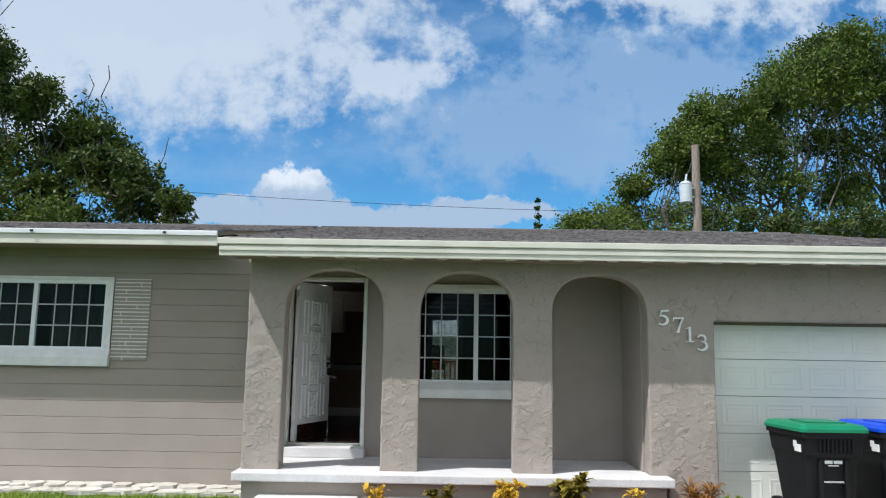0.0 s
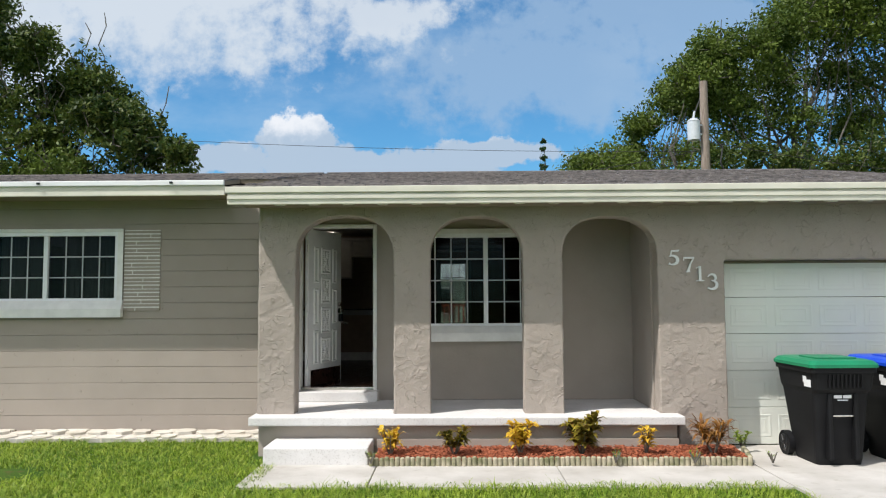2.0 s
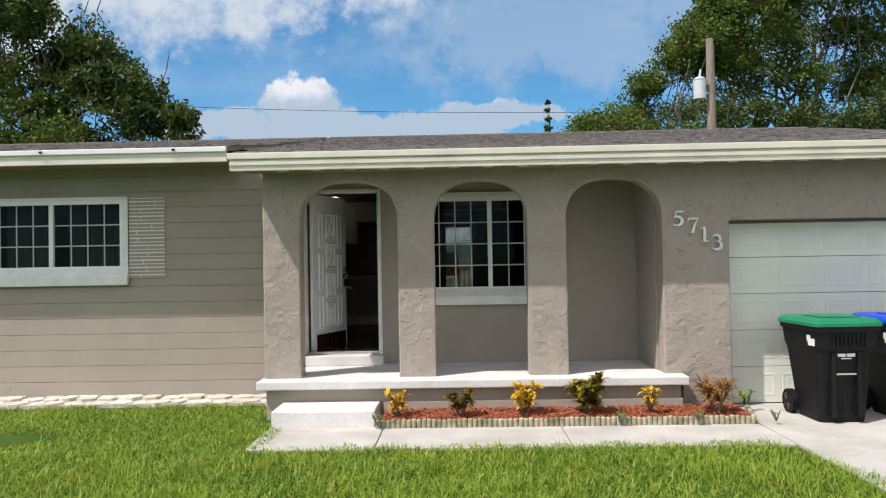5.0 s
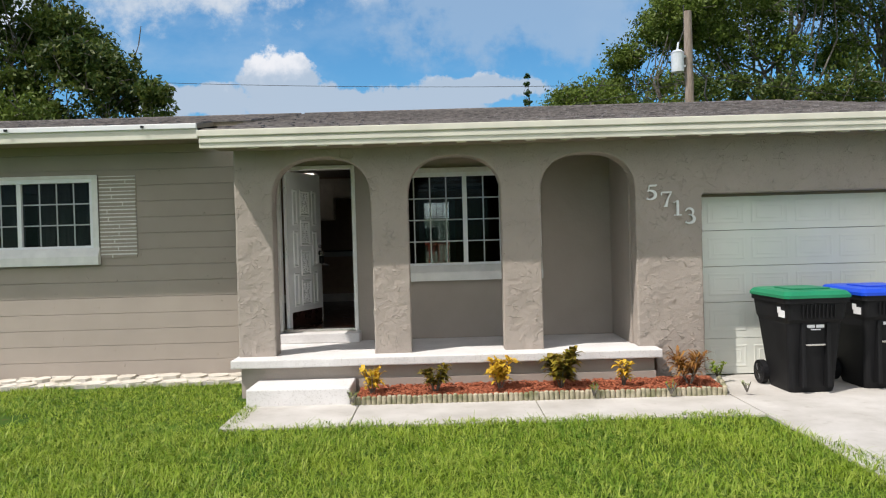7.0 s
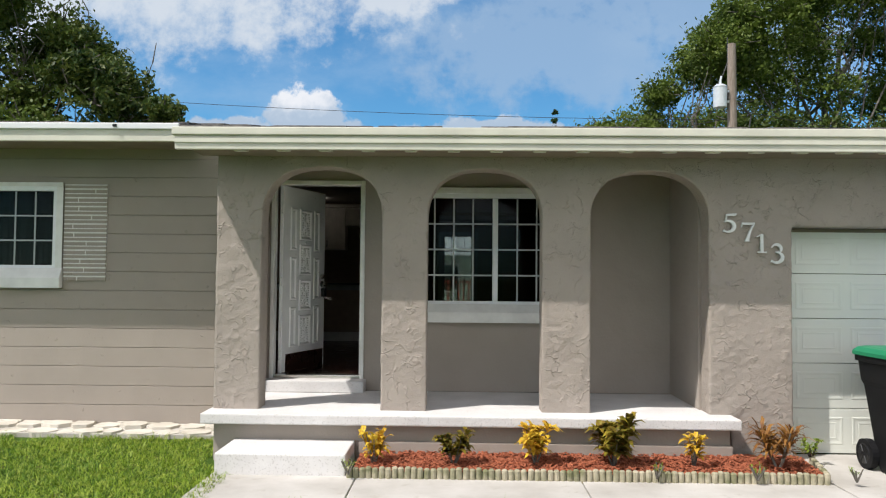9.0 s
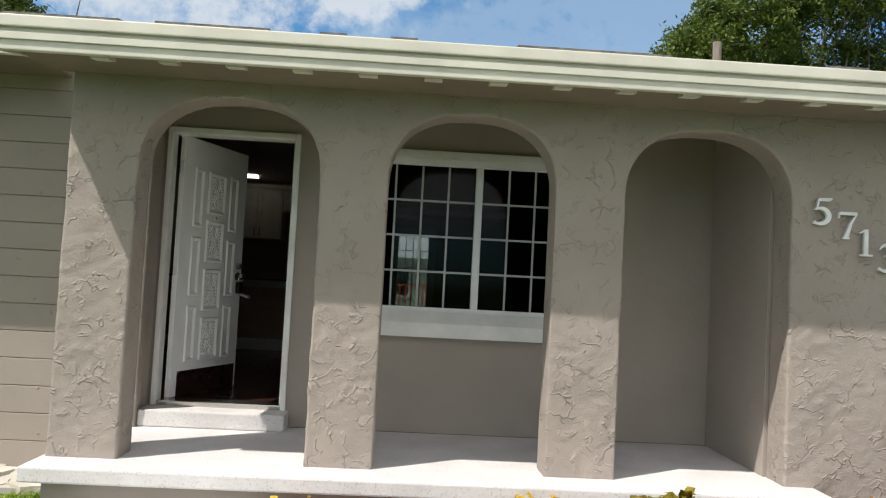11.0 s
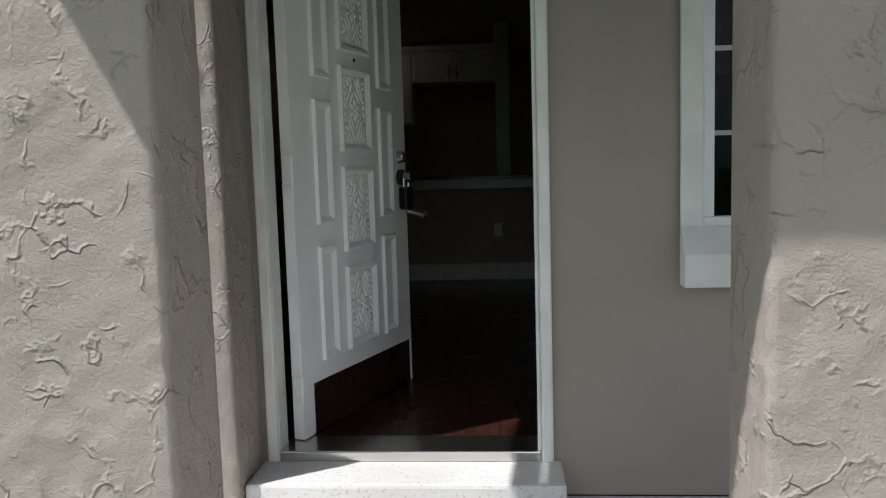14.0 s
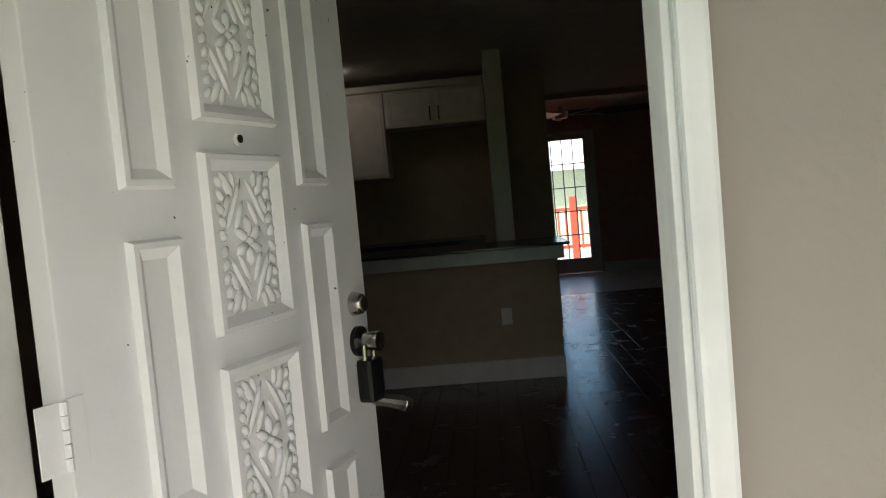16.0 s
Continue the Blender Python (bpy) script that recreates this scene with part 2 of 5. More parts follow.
def glow(name, c, strength):
    m = Mat(name)
    m.colour(c)
    m.b.inputs["Emission Color"].default_value = (*c, 1)
    m.b.inputs["Emission Strength"].default_value = strength
    return m.m


STUCCO, BLOCK, SMOOTH, SLABPAINT = stucco(), block_paint(), plaster_smooth(), white_concrete()
CONCRETE, SHINGLE, SOIL, GLASS, DOORPAINT = concrete(), shingle(), lawn_soil(), glass(), door_paint()
CLEARGLASS = glass()
CLEARGLASS.node_tree.nodes["Transparent BSDF"].inputs[0].default_value = (0.93, 0.95, 0.94, 1)
TRIM = simple("white_trim_paint", (0.74, 0.73, 0.7), 0.5, 0, 0.12, 6.0, 0.35, 25.0)
FASCIA = simple("cream_fascia_paint", (0.62, 0.6, 0.51), 0.55, 0, 0.12, 3.0)
GUTTER = simple("white_metal_drip_edge", (0.72, 0.72, 0.72), 0.4, 0.1, 0.08, 2.0)
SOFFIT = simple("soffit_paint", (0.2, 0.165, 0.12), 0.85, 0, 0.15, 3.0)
VINYL = simple("white_vinyl", (0.78, 0.79, 0.8), 0.35, 0, 0.05)
GRILLE = simple("grey_muntin", (0.42, 0.43, 0.43), 0.4, 0, 0.06)
GARAGE = simple("garage_door_paint", (0.72, 0.73, 0.66), 0.45, 0, 0.06, 1.5)
STONE = Mat("pale_flagstone", 0.85).world()
STONE.colour(STONE.mix(STONE.range(STONE.noise(3.5, 6), 0.3, 0.7), (0.42, 0.38, 0.31), (0.66, 0.62, 0.55))).bump(STONE.noise(30.0, 5), 0.6, 0.012)
STONE = STONE.m
MORTAR = simple("white_mortar", (0.72, 0.7, 0.66), 0.9)
LOGS = Mat("weathered_edging", 0.9).world()
LOGS.colour(LOGS.mix(LOGS.range(LOGS.noise(7.0, 5), 0.35, 0.65), (0.42, 0.37, 0.27), (0.16, 0.16, 0.08))).bump(LOGS.noise(50.0, 4), 0.6, 0.008)
LOGS = LOGS.m
MULCH = Mat("red_mulch", 0.95).world()
MULCH.colour(MULCH.mix(MULCH.range(MULCH.noise(40.0, 3), 0.3, 0.7), (0.2, 0.05, 0.022), (0.42, 0.13, 0.06))).bump(MULCH.noise(60.0, 4), 0.8, 0.02)
MULCH = MULCH.m
BINBLACK = simple("black_plastic", (0.006, 0.006, 0.007), 0.6, 0, 0.3, 4.0, 0.25, 120.0)
BINBLACK.node_tree.nodes["Principled BSDF"].inputs["Specular IOR Level"].default_value = 0.25
LIDGREEN = simple("green_plastic_lid", (0.006, 0.19, 0.085), 0.4, 0, 0.12, 5.0)
LIDBLUE = simple("blue_plastic_lid", (0.006, 0.055, 0.5), 0.4, 0, 0.12, 5.0)
LABEL = simple("white_label", (0.75, 0.75, 0.75), 0.5)
CHROME = simple("brushed_nickel", (0.62, 0.6, 0.56), 0.25, 1.0, 0.08)
BLACKMETAL = simple("black_metal", (0.012, 0.012, 0.013), 0.35, 0.3)
NUMERAL = simple("pale_metal_numeral", (0.68, 0.69, 0.68), 0.35, 0.25)
KICK = wood("dark_bare_wood", (0.015, 0.007, 0.005), (0.04, 0.016, 0.011), 0.28, (1, 1, 9), 4.0)
FLOORWOOD = wood("dark_wood_floor", (0.02, 0.008, 0.006), (0.055, 0.02, 0.014), 0.22, (9, 1, 1), 3.0)
ROOMWALL = simple("tan_room_paint", (0.36, 0.27, 0.19), 0.8)
BACKWALL = simple("rosy_room_paint", (0.5, 0.3, 0.23), 0.8)
CEIL = simple("ceiling_paint", (0.52, 0.47, 0.42), 0.9)
CABINET = simple("white_cabinet", (0.66, 0.6, 0.52), 0.45)
BASE = simple("white_baseboard", (0.62, 0.58, 0.54), 0.5)
COUNTER = simple("grey_counter_edge", (0.4, 0.38, 0.36), 0.3)
DARKSTONE = simple("dark_stone_top", (0.03, 0.03, 0.03), 0.2)
TILE = simple("beige_tile", (0.55, 0.5, 0.45), 0.3)
DECKRED = simple("red_deck_paint", (0.5, 0.12, 0.07), 0.6)
NEIGHBOUR = simple("sage_siding", (0.42, 0.5, 0.4), 0.8)
WHITEROOF = simple("white_roof", (0.7, 0.72, 0.72), 0.6)
POLEWOOD = wood("grey_pole_wood", (0.17, 0.13, 0.1), (0.3, 0.25, 0.21), 0.9, (6, 6, 1), 3.0)
BARK = Mat("grey_bark", 0.95).world()
BARK.colour(BARK.mix(BARK.range(BARK.noise(5.0, 6), 0.3, 0.7), (0.07, 0.06, 0.05), (0.2, 0.18, 0.15))).bump(BARK.noise(14.0, 5, 0.6, (2, 2, 0.4)), 0.8, 0.04)
BARK = BARK.m
STEEL = simple("grey_tank_paint", (0.6, 0.63, 0.65), 0.4, 0.2)
WIRE = simple("black_cable", (0.02, 0.02, 0.02), 0.6)
OAKLEAF = leafy("oak_foliage", (0.04, 0.075, 0.014), (0.14, 0.185, 0.028), (0.11, 0.15, 0.026), 0.5, 0.5, 0.25)
DARKLEAF = leafy("dark_foliage", (0.022, 0.05, 0.012), (0.075, 0.115, 0.02), (0.11, 0.125, 0.022), 0.5, 0.5, 0.25)
CYPRESS = leafy("cypress_foliage", (0.02, 0.05, 0.015), (0.045, 0.085, 0.02))
GRASSLEAF = leafy("grass_blade", (0.105, 0.2, 0.017), (0.23, 0.32, 0.026), (0.38, 0.44, 0.08), 1.1, 0.45, 0.3)
CROTONGREEN = leafy("green_croton_leaf", (0.02, 0.05, 0.01), (0.4, 0.34, 0.03), (0.2, 0.06, 0.02), 9.0)
CROTONYELLOW = leafy("yellow_croton_leaf", (0.55, 0.36, 0.03), (0.7, 0.56, 0.05), (0.5, 0.2, 0.04), 6.0)
CROTONRED = leafy("rusty_croton_leaf", (0.12, 0.05, 0.02), (0.4, 0.22, 0.05), (0.25, 0.09, 0.03), 6.0)


# ---------------- mesh helpers ----------------
def mesh_ob(name, verts, faces, mat, parent=None, smooth=False):
    me = bpy.data.meshes.new(name)
    me.from_pydata([tuple(v) for v in verts], [], [tuple(f) for f in faces])
    me.materials.append(mat)
    if smooth:
        me.polygons.foreach_set("use_smooth", [True] * len(me.polygons))
    me.update()
    ob = new(name, me)
    ob.parent = parent
    return ob


def from_bm(name, bm, mat, parent=None, smooth=False):
    me = bpy.data.meshes.new(name)
    bmesh.ops.recalc_face_normals(bm, faces=bm.faces)
    bm.to_mesh(me)
    bm.free()
    me.materials.append(mat)
    if smooth:
        me.polygons.foreach_set("use_smooth", [True] * len(me.polygons))
    ob = new(name, me)
    ob.parent = parent
    return ob


def add_box(bm, x0, x1, y0, y1, z0, z1, bevel=0.0, m=None):
    vs = bmesh.ops.create_cube(bm, size=1.0)["verts"]
    t = Matrix.Translation(((x0 + x1) / 2, (y0 + y1) / 2, (z0 + z1) / 2)) @ Matrix.Diagonal((x1 - x0, y1 - y0, z1 - z0, 1))
    bmesh.ops.transform(bm, matrix=(m @ t) if m else t, verts=vs)
    if bevel:
        es = {e for v in vs for e in v.link_edges}
        bmesh.ops.bevel(bm, geom=list(es), offset=bevel, segments=2, affect="EDGES", profile=0.6)


def add_tube(bm, a, b, r0, r1=None, n=10):
    a, b = Vector(a), Vector(b)
    vs = bmesh.ops.create_cone(bm, cap_ends=True, segments=n, radius1=r0, radius2=r0 if r1 is None else r1, depth=(b - a).length)["verts"]
    q = Vector((0, 0, 1)).rotation_difference(b - a).to_matrix().to_4x4()
    bmesh.ops.transform(bm, matrix=Matrix.Translation((a + b) / 2) @ q, verts=vs)


def box(name, x0, x1, y0, y1, z0, z1, mat, bevel=0.006, parent=None):
    bm = bmesh.new()
    add_box(bm, x0, x1, y0, y1, z0, z1, bevel)
    return from_bm(name, bm, mat, parent)


def boxes(name, rows, mat, bevel=0.004, parent=None):
    bm = bmesh.new()
    for r in rows:
        add_box(bm, *r, bevel)
    return from_bm(name, bm, mat, parent)


def prism(name, polys, y0, y1, mat, parent=None, along="y"):
    """Extrudes flat polygons that share edges, given as (x, z), from y0 to y1 into one solid."""
    ids, flat, faces, count = {}, [], [], {}
    for p in polys:
        f = []
        for c in p:
            k = (round(c[0], 4), round(c[1], 4))
            if k not in ids:
                ids[k] = len(flat)
                flat.append(k)
            f.append(ids[k])
        faces.append(f)
        for i in range(len(f)):
            e = (f[i], f[(i + 1) % len(f)])
            count[frozenset(e)] = count.get(frozenset(e), 0) + 1
    n = len(flat)
    place = (lambda a, d, z: (a, d, z)) if along == "y" else (lambda a, d, z: (d, a, z))
    verts = [place(a, y0, z) for a, z in flat] + [place(a, y1, z) for a, z in flat]
    out = [f for f in faces] + [[i + n for i in reversed(f)] for f in faces]
    for f in faces:
        for i in range(len(f)):
            a, b = f[i], f[(i + 1) % len(f)]
            if count[frozenset((a, b))] == 1:
                out.append([b, a, a + n, b + n])
    bm = bmesh.new()
    vs = [bm.verts.new(v) for v in verts]
    for f in out:
        bm.faces.new([vs[i] for i in f])
    return from_bm(name, bm, mat, parent)


def empty(name, x, y, z, rz=0.0):
    ob = new(name)
    ob.matrix_basis = pose(x, y, z, 0, 0, rz)
    return ob


def structure(ob, label):
    return tagged(ob, label, "", "", "structure")


# ---------------- ground ----------------
GZ = 0.0
SLAB = 0.40
FLOOR = 0.555
CEILING = 3.0
WALLTOP = 2.85


def ground():
    n = 60
    xs = np.concatenate([[-900, -200, -60], np.linspace(-25, 25, n), [60, 200, 900]])
    ys = np.concatenate([[-900, -200, -60], np.linspace(-12, 34, n), [60, 200, 900]])
    verts = [(x, y, GZ - 0.02 - 0.012 * noise.noise((x * 0.7, y * 0.7, 0))) for y in ys for x in xs]
    w = len(xs)
    faces = [(j * w + i, j * w + i + 1, (j + 1) * w + i + 1, (j + 1) * w + i) for j in range(len(ys) - 1) for i in range(w - 1)]
    structure(mesh_ob("ground", verts, faces, SOIL, None, True), "soil and short turf of the front yard")


ground()
pavement = structure(new("pavement"), "pale concrete front walk laid in slabs")
for x0, x1 in ((-1.74, -0.575), (-0.565, 1.2), (1.21, 3.16)):
    box("slab", x0, x1, 7.42, 8.5, GZ - 0.1, GZ, CONCRETE, 0.008, pavement)
drive = structure(new("road"), "pale concrete driveway in front of the garage")
for x0, x1, y0, y1 in ((3.17, 6.6, 5.4, 9.3), (3.4, 6.6, 1.3, 5.39), (3.4, 6.6, -6.0, 1.29)):
    box("slab", x0, x1, y0, y1, GZ - 0.1, GZ + 0.004, CONCRETE, 0.008, drive)


# ---------------- house shell ----------------
def arch_top(x0, x1, spring, top, n=20):
    """Points of a flattened arch from one springing to the other."""
    c, a, b, pts = (x0 + x1) / 2, (x1 - x0) / 2, top - spring, []
    for i in range(n + 1):
        t = math.pi * (1 - i / n)
        cx, sz = math.cos(t), math.sin(t)
        pts.append((c + a * math.copysign(abs(cx) ** 0.82, cx), spring + b * abs(sz) ** 0.82))
    return pts


def arcade(name, openings, a0, foot, spring, tops, d0, d1, mat):
    """The front wall: piers and arches, then the pier down to the ground and the header over the garage."""
    top, head, g0, g1 = WALLTOP, 2.06, 3.17, 6.35
    polys, x = [], a0
    for (x0, x1), t in zip(openings, tops):
        polys += [[(x, foot), (x0, foot), (x0, spring), (x, spring)], [(x, spring), (x0, spring), (x0, top), (x, top)]]
        pts = arch_top(x0, x1, spring, t)
        for p, q in zip(pts, pts[1:]):
            polys.append([p, q, (q[0], top), (p[0], top)])
        x = x1
    mid = 2.63
    for a, b, zs in ((x, mid, (foot, head, spring, top)), (mid, g0, (GZ - 0.05, foot, head, spring, top)), (g0, g1, (head, spring, top))):
        for z0, z1 in zip(zs, zs[1:]):
            polys.append([(a, z0), (b, z0), (b, z1), (a, z1)])
    return rough_cast(prism(name, polys, d0, d1, mat), 0.0145, lambda p: min(1.0, (9.225 - p.y) / 0.05) * (0.55 if p.z > 2.35 else 1.0))


def rough_cast(ob, voxel, weight):
    """Turns a clean solid into rough-cast masonry: fine mesh, rounded arrises, lumps, trowel ridges and wavering edges."""
    mod = ob.modifiers.new("remesh", "REMESH")
    mod.mode, mod.voxel_size = "VOXEL", voxel
    me = bpy.data.meshes.new_from_object(ob.evaluated_get(bpy.context.evaluated_depsgraph_get()))
    ob.modifiers.clear()
    ob.data = me
    co, nor = np.empty(len(me.vertices) * 3, np.float32), np.empty(len(me.vertices) * 3, np.float32)
    me.vertices.foreach_get("co", co)
    me.vertex_normals.foreach_get("vector", nor)
    co, nor = co.reshape(-1, 3), nor.reshape(-1, 3)
    for i, c in enumerate(co.tolist()):
        p = Vector(c)
        w = weight(p)
        if w <= 0:
            continue
        q = p * 5.2 + noise.noise_vector(p * 6.0) * 0.55
        d = noise.voronoi(q)[0]
        ridge = max(0.0, 1 - (d[1] - d[0]) / 0.16) * max(0.0, min(1.0, (noise.noise(p * 5.0 + Vector((7, 0, 3))) - 0.02) * 6))
        co[i] += nor[i] * (w * (0.0042 * noise.noise(p * 6.5) + 0.0032 * noise.noise(p * 23.0) + 0.004 * ridge))
    me.vertices.foreach_set("co", co.ravel())
    me.polygons.foreach_set("use_smooth", [True] * len(me.polygons))
    me.update()
    return ob


structure(arcade("wall_south_porch", ((-1.543, -0.46), (-0.055, 0.97), (1.4, 2.44)), -1.955, SLAB - 0.02, 2.1, (2.57, 2.555, 2.545), 9.0, 9.24, STUCCO),
          "taupe stucco porch wall with three arched openings")
structure(box("beam_west_porch", -1.95, -1.8, 9.242, 9.922, 2.64, WALLTOP, STUCCO, 0.01), "taupe stucco beam over the open porch end")
structure(rough_cast(box("pier_west_porch", -2.06, -1.775, 9.93, 10.178, SLAB - 0.3, WALLTOP, STUCCO, 0.0), 0.0125, lambda p: min(1.0, max(0.0, (10.17 - p.y) / 0.05))), "taupe stucco pier between wing and front door")
structure(box("wall_east_porch", 2.42, 2.7, 9.243, 10.17, SLAB, WALLTOP, SMOOTH, 0.004), "smooth taupe end wall of the porch")
structure(box("wall_garage_jamb", 3.0, 3.168, 9.243, 9.4, GZ, WALLTOP, SMOOTH, 0.004), "taupe return beside the garage door")

# house wall behind the porch, round the door and the window
DX0, DX1, DTOP = -1.74, -0.775, 2.575
WX0, WX1, WZ0, WZ1 = -0.28, 1.49, 1.29, 2.465
YW = 10.18
YB = YW + 0.15
rows = [(-2.06, DX0, YW, YW + 0.102, SLAB - 0.3, CEILING), (-2.06, -1.9, YW + 0.1025, YB, SLAB - 0.3, CEILING), (DX0, DX1, YW, YB, DTOP, CEILING), (DX1, WX0, YW, YB, SLAB, CEILING),
        (WX0, WX1, YW, YB, SLAB, WZ0), (WX0, WX1, YW, YB, WZ1, CEILING), (WX1, 2.7, YW, YB, SLAB, CEILING)]
structure(boxes("wall_porch_back", rows, SMOOTH, 0.0), "smooth taupe house wall behind the porch")

# slab, its plinth and the step
structure(box("porch_floor", -1.985, 2.63, 8.75, YW - 0.002, SLAB - 0.09, SLAB, SLABPAINT, 0.012), "white painted concrete porch slab")
structure(box("porch_plinth", -1.9, 2.57, 8.86, YW - 0.01, GZ - 0.1, SLAB - 0.091, SMOOTH, 0.004), "taupe painted plinth under the porch slab")
structure(box("porch_ledge", -0.62, 2.57, 8.8, 8.859, GZ - 0.1, 0.165, SMOOTH, 0.004), "taupe lower ledge of the porch plinth")


def step_block():
    bm = bmesh.new()
    add_box(bm, -1.71, -0.66, 8.3, 8.859, GZ - 0.05, 0.17, 0.014)
    ob = from_bm("porch_step", bm, SLABPAINT)
    tagged(ob, "white painted concrete step below the porch slab", "step")


step_block()
structure(box("door_sill_step", -1.772, -0.735, 9.97, YB, SLAB + 0.001, 0.52, SLABPAINT, 0.012), "white speckled terrazzo step at the front door")

# left wing wall: block courses on a core
LX0 = -9.6
LWX0, LWX1, LWZ0, LWZ1 = -5.915, -4.045, 1.63, 2.515
YL = YW + 0.015
rows = [(LX0, LWX0, YL, YB, -0.05, 2.98), (LWX0, LWX1, YL, YB, -0.05, LWZ0), (LWX0, LWX1, YL, YB, LWZ1, 2.98), (LWX1, -2.062, YL, YB, -0.05, 2.98)]
wall_left = structure(boxes("wall_south_wing", rows, BLOCK, 0.0), "taupe painted concrete block wall of the wing")

# ---------------- roof ----------------
def roof():
    r = structure(new("roof"), "low grey asphalt shingle roof with cream eaves")
    ridge_y, ridge_z = 14.6, 3.98
    WEND = -2.5
    planes = ((-2.13, 6.8, 8.53, 2.825), (-10.0, WEND, 9.5, 3.055), (WEND + 0.001, -2.132, 10.16, 3.055 + 0.66 * 0.925 / 5.1))
    for x0, x1, y0, z0 in planes:
        s = (ridge_z - z0) / (ridge_y - y0)
        prism("deck", [[(y0, z0 - 0.05), (ridge_y, ridge_z - 0.05), (ridge_y, ridge_z), (y0, z0)]], x0, x1, SOFFIT, r, "x")
        bm = bmesh.new()
        run = 0.135
        rng = random.Random(int(x1 * 10))
        k, tilt = 0, Matrix.Rotation(math.atan(s) - 0.028, 4, "X")
        while y0 + (k + 1) * run < ridge_y + 0.1:
            y = y0 - 0.015 + k * run
            z = z0 + 0.004 + s * (y - y0)
            x = x0 - rng.random() * 0.25
            while x < x1:
                w = rng.uniform(0.14, 0.34)
                a, b = max(x, x0), min(x + w - 0.004, x1)
                if b - a > 0.02:
                    add_box(bm, a, b, 0, 0.2, 0, rng.choice((0.006, 0.008, 0.02)), 0, Matrix.Translation((0, y, z)) @ tilt)
                x += w
            k += 1
        tagged(from_bm("shingles", bm, SHINGLE, r), kind="stuff")
        for i in range(int((x1 - x0) / 0.3)):
            a = x0 + i * 0.3
            box("ridge_cap", a, a + 0.298, ridge_y - 0.12, ridge_y + 0.12, ridge_z - 0.006, ridge_z + 0.022, SHINGLE, 0.004, r)
    prism("rear_slope", [[(14.6, 3.93), (21.8, 2.8), (21.8, 2.85), (14.6, 3.98)]], -10.0, 6.8, SHINGLE, r, "x")
    # front fascia: drip edge over two stepped boards
    box("drip_edge", -2.19, 6.8, 8.5, 8.55, 2.765, 2.832, FASCIA, 0.008, r)
    box("fascia_board", -2.17, 6.8, 8.525, 8.565, 2.645, 2.766, FASCIA, 0.006, r)
    box("fascia_strip", -2.17, 6.8, 8.512, 8.527, 2.7, 2.74, FASCIA, 0.004, r)
    prism("rake_board", [[(8.566, 2.645), (10.17, 2.95), (10.17, 3.075), (8.566, 2.77)]], -2.168, -2.13, FASCIA, r, "x")
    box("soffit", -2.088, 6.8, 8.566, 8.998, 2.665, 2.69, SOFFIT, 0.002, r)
    # wing eave
    box("drip_edge", -10.0, WEND, 9.47, 9.52, 3.0, 3.062, GUTTER, 0.008, r)
    box("fascia_board", -10.0, WEND, 9.495, 9.54, 2.885, 3.001, FASCIA, 0.006, r)
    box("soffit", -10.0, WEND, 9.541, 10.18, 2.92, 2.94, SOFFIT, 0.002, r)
    for x in (-6.2, -4.72, -3.14):
        box("clip", x, x + 0.035, 9.45, 9.471, 3.02, 3.045, BLACKMETAL, 0.002, r)
    # block ends under the front eave
    for i in range(24):
        x = -1.63 + i * 0.362
        prism("rafter_tail", [[(8.567, 2.636), (8.66, 2.648), (8.67, 2.664), (8.567, 2.664)]], x - 0.05, x + 0.05, FASCIA, r, "x")


roof()
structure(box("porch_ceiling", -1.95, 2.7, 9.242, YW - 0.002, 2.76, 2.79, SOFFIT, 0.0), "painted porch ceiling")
# house ends
structure(box("wall_west", LX0 - 0.15, LX0, YB, 21.0, GZ, 2.98, BLOCK, 0.0), "taupe block end wall of the house")
structure(box("wall_east", 6.352, 6.5, 9.0, 21.0, GZ, 2.85, STUCCO, 0.0), "taupe stucco end wall of the garage")


